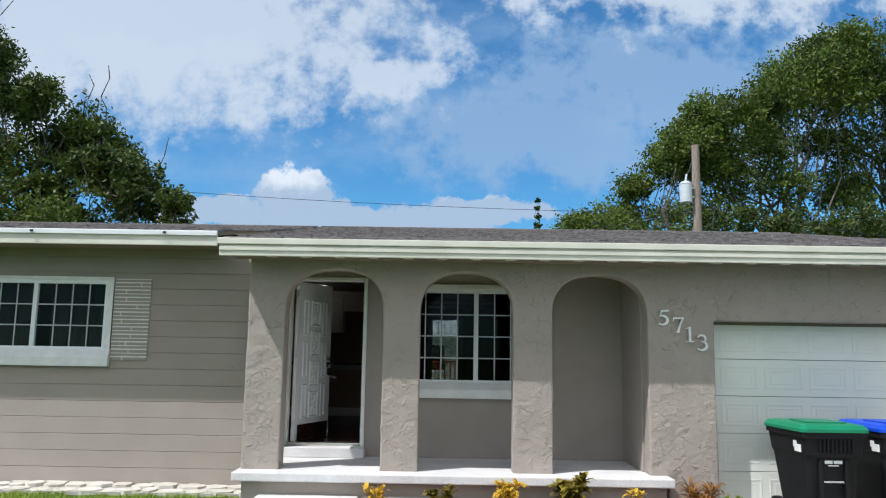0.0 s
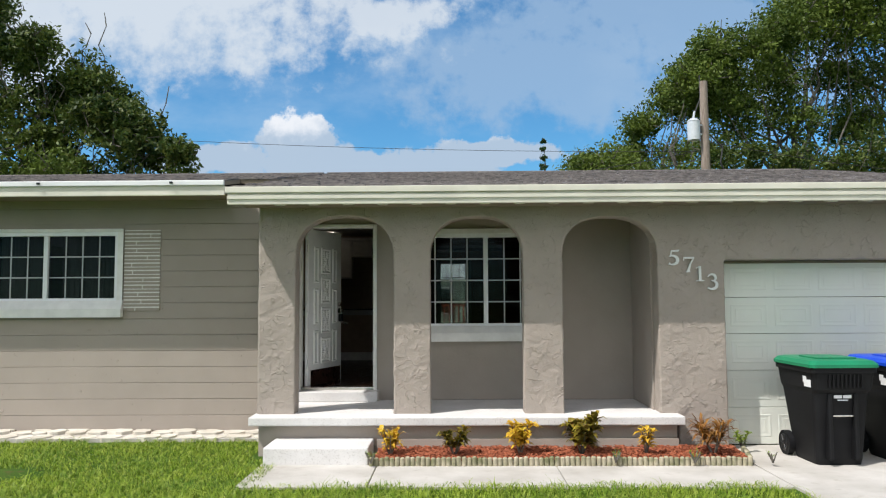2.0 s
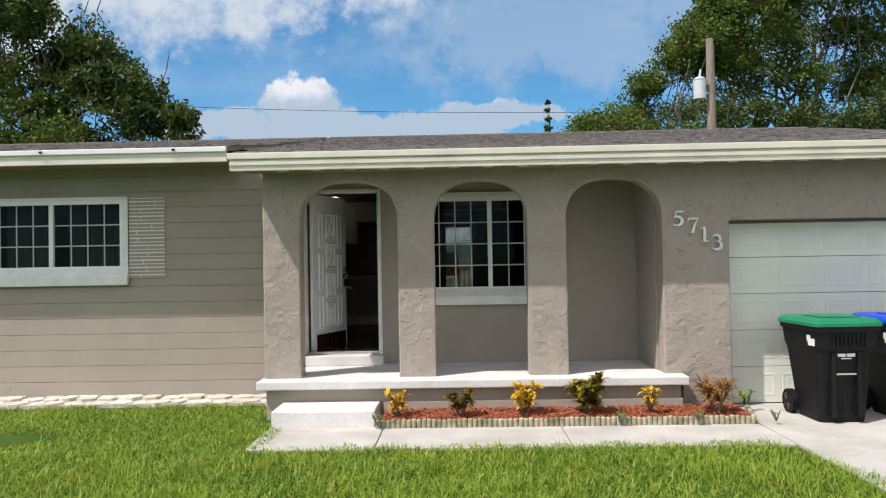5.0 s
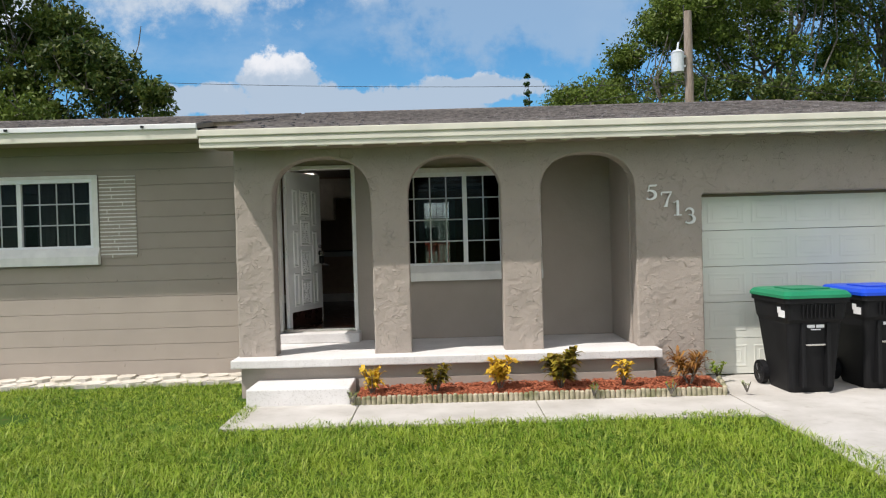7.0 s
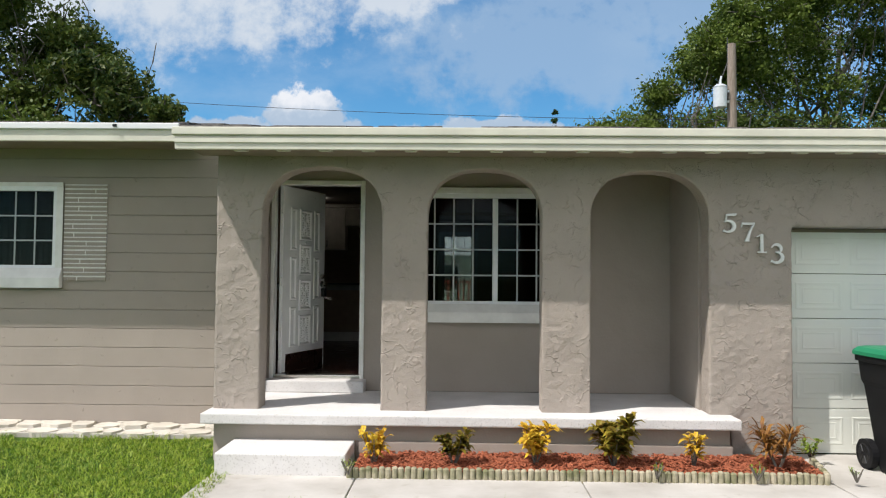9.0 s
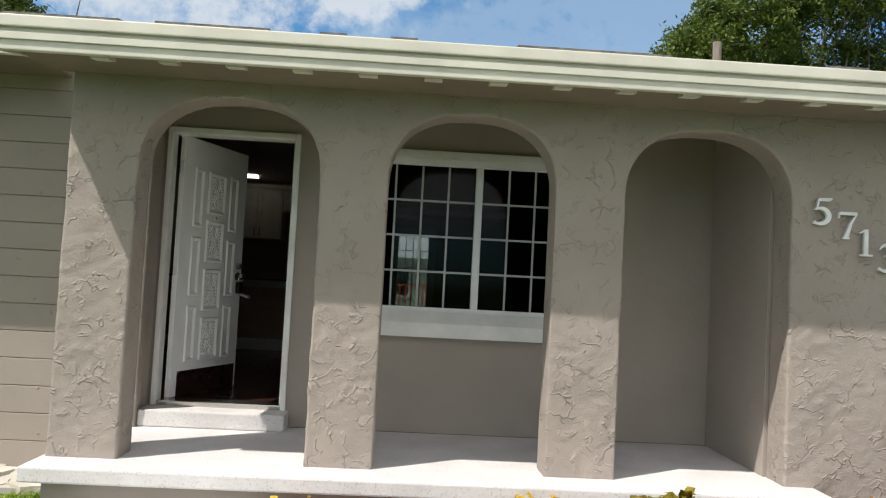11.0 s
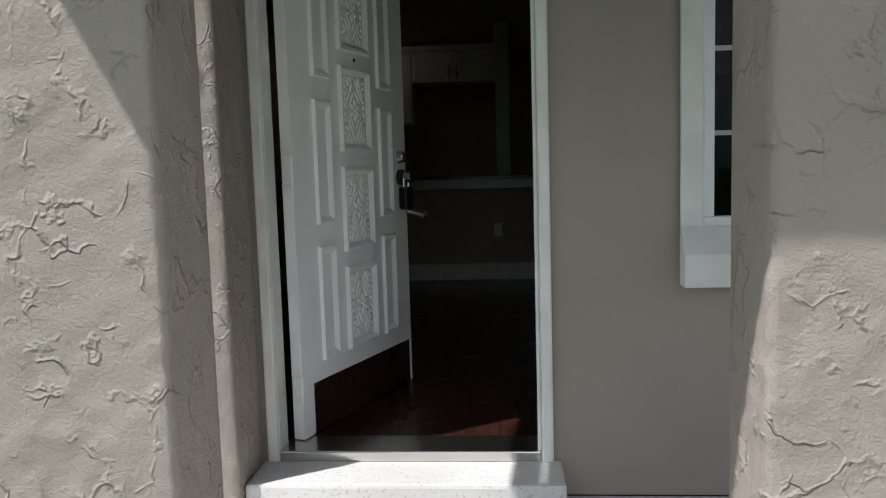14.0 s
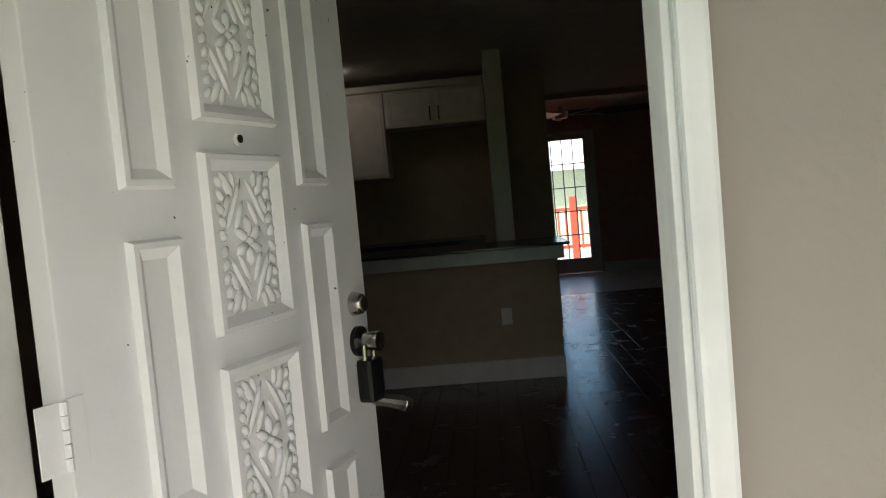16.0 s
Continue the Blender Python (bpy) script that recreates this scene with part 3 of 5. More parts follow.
# ---------------- windows ----------------
def slider_window(name, x0, x1, z0, z1, y, cols, nrows, sill_drop, sill_x, label, head):
    """A two-sash sliding window with grids, casing and a sloping sill."""
    w = structure(new(name), label)
    mid = (x0 + x1) / 2
    fw = 0.05
    boxes("frame", [(x0, x1, y - 0.012, y + 0.08, z1 - fw, z1), (x0, x1, y - 0.012, y + 0.08, z0, z0 + fw),
                    (x0, x0 + fw, y - 0.012, y + 0.08, z0 + fw, z1 - fw), (x1 - fw, x1, y - 0.012, y + 0.08, z0 + fw, z1 - fw),
                    (mid - 0.028, mid + 0.028, y - 0.002, y + 0.08, z0 + fw, z1 - fw)], VINYL, 0.006, w)
    box("head_trim", x0 - 0.06, x1 + 0.06, y - 0.03, y - 0.0125, z1 - 0.002, z1 + head, TRIM, 0.006, w)
    boxes("casing", [(x0 - 0.06, x0 + 0.012, y - 0.024, y - 0.0125, z0 - 0.02, z1 - 0.003), (x1 - 0.012, x1 + 0.06, y - 0.024, y - 0.0125, z0 - 0.02, z1 - 0.003)], TRIM, 0.005, w)
    prism("sill", [[(y - 0.0125, z0 + 0.02), (y - 0.0125, z0 - sill_drop), (y - 0.085, z0 - sill_drop), (y - 0.085, z0 - sill_drop + 0.105), (y - 0.03, z0 + 0.02)]],
          x0 - sill_x, x1 + sill_x, TRIM, w, "x")
    for a, b in ((x0 + fw, mid - 0.03), (mid + 0.03, x1 - fw)):
        pane = box("pane", a - 0.005, b + 0.005, y + 0.038, y + 0.042, z0 + fw - 0.005, z1 - fw + 0.005, GLASS, 0.0, w)
        pane.visible_shadow = False
        for i in range(1, cols):
            x = a + (b - a) * i / cols
            box("muntin", x - 0.008, x + 0.008, y + 0.028, y + 0.0375, z0 + fw, z1 - fw, GRILLE, 0.002, w)
        for i in range(1, nrows):
            z = z0 + fw + (z1 - z0 - 2 * fw) * i / nrows
            box("muntin", a, b, y + 0.026, y + 0.0365, z - 0.008, z + 0.008, GRILLE, 0.002, w)
    return w


slider_window("window_1", -0.285, 1.495, 1.29, 2.47, YW, 4, 4, 0.17, 0.06, "white sliding window with grids behind the porch", 0.06)
slider_window("window_2", -5.92, -4.04, 1.63, 2.52, YW, 4, 3, 0.19, 0.07, "white sliding window with grids and sheer curtains", 0.04)


def curtain(x0, x1, z0, z1, y):
    n, verts, faces = 90, [], []
    for i in range(n + 1):
        x = x0 + (x1 - x0) * i / n
        d = 0.022 * math.sin(i * 0.9) + 0.015 * math.sin(i * 0.37)
        for z in (z0, z1):
            verts.append((x, y + d, z))
    for i in range(n):
        faces.append((2 * i, 2 * i + 2, 2 * i + 3, 2 * i + 1))
    ob = mesh_ob("curtain", verts, faces, curtain_cloth(), None, True)
    mod = ob.modifiers.new("thickness", "SOLIDIFY")
    mod.thickness = 0.003
    tagged(ob, "sheer grey curtain hanging behind the wing window", "curtain")


curtain(-5.7, -5.05, FLOOR + 0.005, CEILING - 0.001, 10.44)
curtain(-4.9, -4.05, FLOOR + 0.005, CEILING - 0.001, 10.45)


# ---------------- front door ----------------
def door_frame():
    f = structure(new("door_frame"), "white painted wooden door frame with chipped paint")
    y0, y1, z0 = YW - 0.022, YW + 0.15, 0.521
    for o, i, s in ((-1.752, -1.712, 1), (-0.762, -0.802, -1)):
        lo, hi = min(o, i), max(o, i)
        boxes("casing", [(lo, hi, y0, YW - 0.001, z0, 2.597)], TRIM, 0.008, f)
        a, b = (i - s * 0.028, i)
        box("jamb", min(a, b), max(a, b), YW + 0.001, YW + 0.102 if s > 0 else y1, z0, 2.574, TRIM, 0.004, f)
        if s > 0:
            continue
        a, b = (i, i + s * 0.012)
        box("stop", min(a, b), max(a, b), YW + 0.002, YW + 0.035, z0, 2.55, TRIM, 0.003, f)
    boxes("head_casing", [(-1.711, -0.803, y0, YW - 0.001, 2.553, 2.597)], TRIM, 0.008, f)
    box("head_jamb", -1.711, -0.803, YW + 0.001, y1, 2.552, 2.574, TRIM, 0.003, f)
    box("threshold", -1.711, -0.803, YW - 0.015, YW + 0.15, 0.521, 0.557, CHROME, 0.005, f)


door_frame()


def ring(bm, x0, x1, z0, z1, w, h):
    """A raised rectangular moulding on the face y = 0, standing out towards -y."""
    prof = ((0.0, 0.0), (0.15, h), (0.45, h), (1.0, -0.0005))
    loops = []
    for t, d in prof:
        o = w * t
        loops.append([bm.verts.new(p) for p in ((x0 + o, -d, z0 + o), (x1 - o, -d, z0 + o), (x1 - o, -d, z1 - o), (x0 + o, -d, z1 - o))])
    for a, b in zip(loops, loops[1:]):
        for i in range(4):
            bm.faces.new((a[i], a[(i + 1) % 4], b[(i + 1) % 4], b[i]))


def bead(bm, x, z, rx, rz, turn, h):
    """A carved bead, a flattened ellipsoid lying on the face."""
    vs = bmesh.ops.create_icosphere(bm, subdivisions=1, radius=1.0)["verts"]
    bmesh.ops.transform(bm, matrix=Matrix.Translation((x, -0.001, z)) @ Matrix.Rotation(turn, 4, "Y") @ Matrix.Diagonal((rx, h, rz, 1)), verts=vs)


def carving(bm, x0, x1, z0, z1):
    cx, cz, w, h = (x0 + x1) / 2, (z0 + z1) / 2, x1 - x0, z1 - z0
    for sx in (-1, 1):
        for sz in (-1, 1):
            for o in (0.0, 0.16):
                ax, az, bx, bz = cx + sx * w * 0.04, cz + sz * h * (0.46 - o), cx + sx * w * (0.38 - o), cz + sz * h * 0.08
                ln, an = math.hypot(bx - ax, bz - az), math.atan2(bx - ax, bz - az)
                bead(bm, (ax + bx) / 2, (az + bz) / 2, 0.0055, ln * 0.52, an, 0.008)
            for k in range(5):
                bead(bm, cx + sx * w * (0.44 - 0.02 * (k % 2)), cz + sz * h * (0.06 + 0.095 * k), 0.009, 0.014, sx * sz * 0.7, 0.008)
            bead(bm, cx + sx * w * 0.3, cz + sz * h * 0.42, 0.012, 0.03, sx * sz * 0.6, 0.008)
            bead(bm, cx + sx * w * 0.2, cz + sz * h * 0.45, 0.008, 0.02, sx * sz * 0.2, 0.007)
            bead(bm, cx + sx * w * 0.33, cz + sz * h * 0.27, 0.01, 0.026, sx * sz * -0.5, 0.006)
    for k in range(6):
        a = k * math.pi / 3
        bead(bm, cx + 0.024 * math.sin(a), cz + 0.028 * math.cos(a), 0.011, 0.022, a, 0.011)
    bead(bm, cx, cz, 0.01, 0.01, 0, 0.014)


def front_door():
    W, H, T = 0.88, 2.005, 0.045
    d = tagged(empty("front_door", -1.648, 10.268, 0.55, 70.5), "white carved panel door standing open with dark bare foot", "door")
    bm = bmesh.new()
    add_box(bm, 0, W, 0, T, 0.2, H, 0.003)
    add_box(bm, 0, 0.075, 0, T, 0.01, 0.1995, 0.003)
    cols = ((0.14, 0.26), (0.63, 0.75))
    for x0, x1 in cols:
        for z0, z1 in ((0.27, 0.7), (0.78, 1.24), (1.32, 1.78)):
            ring(bm, x0, x1, z0, z1, 0.034, 0.013)
    fields = []
    for k in range(4):
        z0 = 0.27 + k * 0.39
        ring(bm, 0.325, 0.565, z0, z0 + 0.335, 0.034, 0.016)
        fields.append((0.362, 0.528, z0 + 0.038, z0 + 0.297))
    from_bm("leaf", bm, DOORPAINT, d)
    for f in fields:
        bm = bmesh.new()
        carving(bm, *f)
        from_bm("carved_panel", bm, DOORPAINT, d, True)
    boxes("kick_board", [(0.076, W - 0.012, 0.004, T - 0.004, 0.01, 0.199)], KICK, 0.003, d)
    box("edge_strip", W - 0.0115, W, 0.0, T, 0.01, 0.199, DOORPAINT, 0.002, d)
    for z in (0.2, 0.98, 1.75):
        bm = bmesh.new()
        add_box(bm, -0.05, 0.03, -0.003, 0.0, z - 0.05, z + 0.05, 0.001)
        for i in range(5):
            add_tube(bm, (-0.006, -0.004, z - 0.05 + i * 0.02), (-0.006, -0.004, z - 0.032 + i * 0.02), 0.006, None, 8)
        tagged(from_bm("hinge", bm, DOORPAINT, d), "white painted hinge")
    bm = bmesh.new()
    add_tube(bm, (0.445, 0.001, 1.412), (0.445, -0.006, 1.412), 0.012, None, 16)
    from_bm("peephole_rim", bm, DOORPAINT, d)
    bm = bmesh.new()
    add_tube(bm, (0.445, -0.005, 1.412), (0.445, -0.008, 1.412), 0.008, None, 12)
    tagged(from_bm("peephole", bm, BLACKMETAL, d), "dark peephole lens")
    bm = bmesh.new()
    add_tube(bm, (0.82, 0.0, 1.035), (0.82, -0.022, 1.035), 0.03, 0.024, 20)
    add_tube(bm, (0.82, -0.022, 1.035), (0.82, -0.03, 1.035), 0.018, None, 16)
    tagged(from_bm("deadbolt", bm, CHROME, d, False), "brushed nickel deadbolt")
    bm = bmesh.new()
    add_tube(bm, (0.82, 0.0, 0.945), (0.82, -0.012, 0.945), 0.036, None, 20)
    tagged(from_bm("rose", bm, BLACKMETAL, d), "dark round rose")
    bm = bmesh.new()
    add_tube(bm, (0.82, -0.012, 0.945), (0.82, -0.062, 0.945), 0.02, 0.024, 18)
    tagged(from_bm("knob", bm, CHROME, d), "brushed nickel knob")
    bm = bmesh.new()
    add_box(bm, 0.788, 0.852, -0.05, -0.006, 0.80, 0.905, 0.012)
    tagged(from_bm("lock_box", bm, BLACKMETAL, d), "black key lock box")
    bm = bmesh.new()
    add_tube(bm, (0.798, -0.03, 0.9), (0.798, -0.03, 0.94), 0.006, None, 8)
    add_tube(bm, (0.842, -0.03, 0.9), (0.842, -0.03, 0.94), 0.006, None, 8)
    add_tube(bm, (0.835, -0.02, 0.8), (0.89, -0.075, 0.775), 0.014, 0.019, 10)
    add_tube(bm, (0.89, -0.075, 0.775), (0.902, -0.087, 0.77), 0.022, 0.014, 10)
    tagged(from_bm("lever", bm, CHROME, d), "worn metal lever")


front_door()


# ---------------- garage door ----------------
def garage_door():
    g = structure(new("door_garage"), "cream sectional garage door with raised panels")
    y = 9.31
    for k in range(5):
        z0 = GZ + 0.01 + k * 0.41
        box("section", 3.17, 6.35, y, y + 0.045, z0, z0 + 0.405, GARAGE, 0.004, g)
        for j in range(6):
            x0 = 3.33 + j * 0.5
            bm = bmesh.new()
            ring(bm, x0, x0 + 0.42, z0 + 0.08, z0 + 0.33, 0.035, 0.003)
            ring(bm, x0 + 0.06, x0 + 0.36, z0 + 0.13, z0 + 0.28, 0.02, 0.002)
            bmesh.ops.translate(bm, verts=bm.verts, vec=(0, y, 0))
            from_bm("panel", bm, GARAGE, g)
    box("head_stop", 3.17, 6.35, y - 0.03, y - 0.002, 2.03, 2.059, SOFFIT, 0.002, g)


garage_door()


# ---------------- house number ----------------
def ribbon(bm, pts, y0, y1):
    """A flat stroke of varying width with thickness: rows of x, z and half width."""
    rows = []
    for i, (x, z, w) in enumerate(pts):
        a, b = pts[max(0, i - 1)], pts[min(len(pts) - 1, i + 1)]
        d = Vector((b[0] - a[0], b[1] - a[1])).normalized()
        l, r = (x - d.y * w, z + d.x * w), (x + d.y * w, z - d.x * w)
        rows.append([bm.verts.new((*p[:1], y, p[1])) for p in (l, r) for y in (y0, y1)])
    for a, b in zip(rows, rows[1:]):
        for p, q in ((0, 1), (1, 3), (3, 2), (2, 0)):
            bm.faces.new((a[p], a[q], b[q], b[p]))
    bm.faces.new((rows[0][0], rows[0][1], rows[0][3], rows[0][2]))
    bm.faces.new((rows[-1][0], rows[-1][2], rows[-1][3], rows[-1][1]))


def arc(cx, cz, rx, rz, a0, a1, thin, thick, n=14):
    """Points of a swelling arc, thickest at its middle; angles in degrees from the right, upwards."""
    out = []
    for i in range(n + 1):
        a = radians(a0 + (a1 - a0) * i / n)
        out.append((cx + rx * math.cos(a), cz + rz * math.sin(a), thin + (thick - thin) * math.sin(math.pi * i / n)))
    return out


def digits():
    """Roman numerals with serifs, each about 0.18 m tall."""
    h = tagged(empty("house_number", 2.45, 8.978, 2.0), "pale metal house number digits 5713 on the stucco", "house number")
    strokes = {
        "5": [[(0.045, 0.17, 0.009), (0.115, 0.172, 0.012), (0.13, 0.182, 0.004)], [(0.045, 0.175, 0.006), (0.03, 0.1, 0.005)], arc(0.052, 0.062, 0.058, 0.052, 125, -130, 0.004, 0.016), [(0.012, 0.022, 0.013), (0.03, 0.012, 0.006)]],
        "7": [[(0.008, 0.135, 0.004), (0.014, 0.168, 0.01), (0.125, 0.168, 0.011)], [(0.125, 0.172, 0.004), (0.085, 0.1, 0.009), (0.055, 0.004, 0.015)], [(0.035, 0.004, 0.005), (0.08, 0.004, 0.005)]],
        "1": [[(0.055, 0.178, 0.012), (0.055, 0.004, 0.014)], [(0.015, 0.152, 0.004), (0.055, 0.172, 0.007)], [(0.015, 0.006, 0.006), (0.098, 0.006, 0.006)]],
        "3": [arc(0.052, 0.135, 0.042, 0.042, 165, -75, 0.004, 0.013), arc(0.05, 0.055, 0.055, 0.05, 95, -140, 0.004, 0.016), [(0.006, 0.02, 0.012), (0.022, 0.014, 0.006)]],
    }
    for ch, x, z in (("5", 2.547, 2.0), ("7", 2.71, 1.925), ("1", 2.84, 1.825), ("3", 2.97, 1.735)):
        bm = bmesh.new()
        for k, st in enumerate(strokes[ch]):
            ribbon(bm, [(a, b, w) for a, b, w in st], -0.014 - 0.0006 * k, 0.006)
        ob = from_bm("digit", bm, NUMERAL, h)
        ob.matrix_basis = Matrix.Translation((x - 2.45, 0.0, z - 2.0)) @ Matrix.Diagonal((0.98, 1, 0.93, 1))


digits()


# ---------------- wheeled bins ----------------
def bin_thing(lid_mat, colour_word):
    b = tagged(new("trash_bin"), "black wheeled plastic trash bin with a " + colour_word + " lid", "trash bin", "bins by the garage")
    # body: stacked rounded rectangles, x is the width and -y the front
    def loop(bm, z, hx, y0, y1, r):
        pts = []
        for cx, cy, a0 in ((hx - r, y1 - r, 0), (-hx + r, y1 - r, 90), (-hx + r, y0 + r, 180), (hx - r, y0 + r, 270)):
            for k in range(5):
                a = radians(a0 + k * 22.5)
                pts.append(bm.verts.new((cx + r * math.cos(a), cy + r * math.sin(a), z)))
        return pts
    bm = bmesh.new()
    spec = ((0.0, 0.225, -0.27, 0.2, 0.06), (0.05, 0.235, -0.28, 0.22, 0.06), (0.45, 0.26, -0.315, 0.29, 0.05), (0.7, 0.275, -0.345, 0.34, 0.05),
            (0.74, 0.29, -0.385, 0.36, 0.05), (0.9, 0.305, -0.405, 0.375, 0.05), (0.905, 0.325, -0.425, 0.39, 0.05), (0.955, 0.325, -0.425, 0.39, 0.05))
    loops = [loop(bm, *s) for s in spec]
    for p, q in zip(loops, loops[1:]):
        for i in range(20):
            bm.faces.new((p[i], p[(i + 1) % 20], q[(i + 1) % 20], q[i]))
    bm.faces.new(loops[0]), bm.faces.new(loops[-1])
    body = from_bm("body", bm, BINBLACK, b, False)
    # grip ribs, catch bar and its hollow on the front
    boxes("front_rib", [(-0.16 + i * 0.04, -0.15 + i * 0.04, -0.417, -0.395, 0.76, 0.885) for i in range(9)], BINBLACK, 0.003, b)
    boxes("front_column", [(-0.15, -0.105, -0.36, -0.27, 0.06, 0.7), (0.105, 0.15, -0.36, -0.27, 0.06, 0.7)], BINBLACK, 0.015, b)
    tagged(box("catch_bar", -0.1, 0.1, -0.35, -0.325, 0.475, 0.495, CHROME, 0.006, b), "metal catch bar")
    boxes("serial_mark", [(-0.085, -0.01, -0.353, -0.345, 0.655, 0.685), (0.005, 0.085, -0.353, -0.345, 0.655, 0.685), (-0.05, 0.05, -0.351, -0.343, 0.632, 0.642)], LABEL, 0.0, b)
    tagged(boxes("side_label", [(-0.306, -0.298, -0.33, -0.21, 0.76, 0.83), (-0.307, -0.3, -0.25, -0.19, 0.8, 0.86)], LABEL, 0.0, b), "white printed label")
    bm = bmesh.new()
    lp = [loop(bm, z, hx, y0, y1, 0.06) for z, hx, y0, y1 in ((0.955, 0.34, -0.44, 0.41), (0.985, 0.34, -0.44, 0.41), (1.02, 0.31, -0.4, 0.38), (1.03, 0.27, -0.35, 0.34))]
    for p, q in zip(lp, lp[1:]):
        for i in range(20):
            bm.faces.new((p[i], p[(i + 1) % 20], q[(i + 1) % 20], q[i]))
    bm.faces.new(lp[0]), bm.faces.new(lp[-1])
    add_box(bm, -0.2, 0.2, -0.27, 0.1, 1.028, 1.045, 0.008)
    tagged(from_bm("lid", bm, lid_mat, b), colour_word + " plastic lid")
    bm = bmesh.new()
    add_tube(bm, (-0.25, 0.455, 0.97), (0.25, 0.455, 0.97), 0.016, None, 10)
    for x in (-0.25, 0.25):
        add_box(bm, x - 0.025, x + 0.025, 0.36, 0.475, 0.94, 0.99, 0.008)
    from_bm("handle", bm, BINBLACK, b)
    for s in (-1, 1):
        w = new("wheel")
        w.parent = b
        w.matrix_basis = Matrix.Translation((s * 0.27, 0.27, 0.125))
        bm = bmesh.new()
        add_tube(bm, (-0.03, 0, 0), (0.03, 0, 0), 0.125, None, 24)
        from_bm("tyre", bm, BINBLACK, w)
        bm = bmesh.new()
        add_tube(bm, (s * 0.028, 0, 0), (s * 0.036, 0, 0), 0.09, 0.08, 20)
        for k in range(6):
            a = k * math.pi / 3
            add_tube(bm, (s * 0.036, 0.02 * math.cos(a), 0.02 * math.sin(a)), (s * 0.036, 0.08 * math.cos(a), 0.08 * math.sin(a)), 0.008, None, 6)
        from_bm("rim", bm, BLACKMETAL, w)
    return b


bin_thing(LIDGREEN, "green").matrix_basis = pose(3.97, 8.52, GZ + 0.005, 0, 0, 2)
bin_thing(LIDBLUE, "blue").matrix_basis = pose(4.78, 8.62, GZ + 0.005, 0, 0, 2)


# ---------------- flower bed ----------------
def flower_bed():
    e = structure(new("edging"), "weathered scalloped edging round the flower bed")
    bm = bmesh.new()
    add_tube(bm, (0, 0, -0.04), (0, 0, 0.075), 0.026, 0.025, 10)
    add_tube(bm, (0, 0, 0.075), (0, 0, 0.085), 0.025, 0.016, 10)
    first = from_bm("edging_piece", bm, LOGS, e, False)
    first.matrix_basis = Matrix.Translation((-0.62, 8.27, GZ))
    rng = random.Random(4)
    spots = [(-0.62 + 0.051 * i, 8.27 + 0.004 * math.sin(i)) for i in range(1, 74)] + [(3.12 + 0.012 * i, 8.29 + 0.05 * i) for i in range(1, 12)]
    for x, y in spots:
        o = new("edging_piece", first.data)
        o.parent = e
        o.matrix_basis = pose(x, y, GZ + rng.uniform(-0.008, 0.006), rng.uniform(-3, 3), rng.uniform(-3, 3), rng.uniform(0, 360))
    nx, ny, verts = 90, 12, []
    for j in range(ny + 1):
        for i in range(nx + 1):
            x, y = -0.6 + 3.74 * i / nx, 8.29 + 0.6 * j / ny
            verts.append((x, y, GZ + 0.05 + 0.03 * j / ny + 0.02 * noise.noise((x * 9, y * 9, 1))))
    w = nx + 1
    faces = [(j * w + i, j * w + i + 1, (j + 1) * w + i + 1, (j + 1) * w + i) for j in range(ny) for i in range(nx)]
    structure(mesh_ob("flower_bed", verts, faces, MULCH, None, True), "bed of red wood mulch before the porch")
    verts, faces = [], []
    for _ in range(2600):
        x, y = rng.uniform(-0.58, 3.1), rng.uniform(8.3, 8.8)
        z = GZ + 0.06 + 0.05 * (y - 8.29) + 0.02 * noise.noise((x * 9, y * 9, 1)) + 0.006
        m = Matrix.Translation((x, y, z)) @ Euler((rng.uniform(-0.5, 0.5), rng.uniform(-0.5, 0.5), rng.uniform(0, 6.3))).to_matrix().to_4x4()
        a, b, c = rng.uniform(0.012, 0.03), rng.uniform(0.004, 0.008), 0.003
        k = len(verts)
        verts += [m @ Vector(p) for p in ((-a, -b, -c), (a, -b, -c), (a, b, -c), (-a, b, -c), (-a, -b, c), (a, -b, c), (a, b, c), (-a, b, c))]
        faces += [(k + 4, k + 5, k + 6, k + 7), (k, k + 1, k + 5, k + 4), (k + 1, k + 2, k + 6, k + 5), (k + 2, k + 3, k + 7, k + 6), (k + 3, k, k + 4, k + 7)]
    tagged(mesh_ob("mulch_chips", verts, faces, MULCH), "loose red wood mulch chips in the bed", "mulch", "", "stuff")


flower_bed()


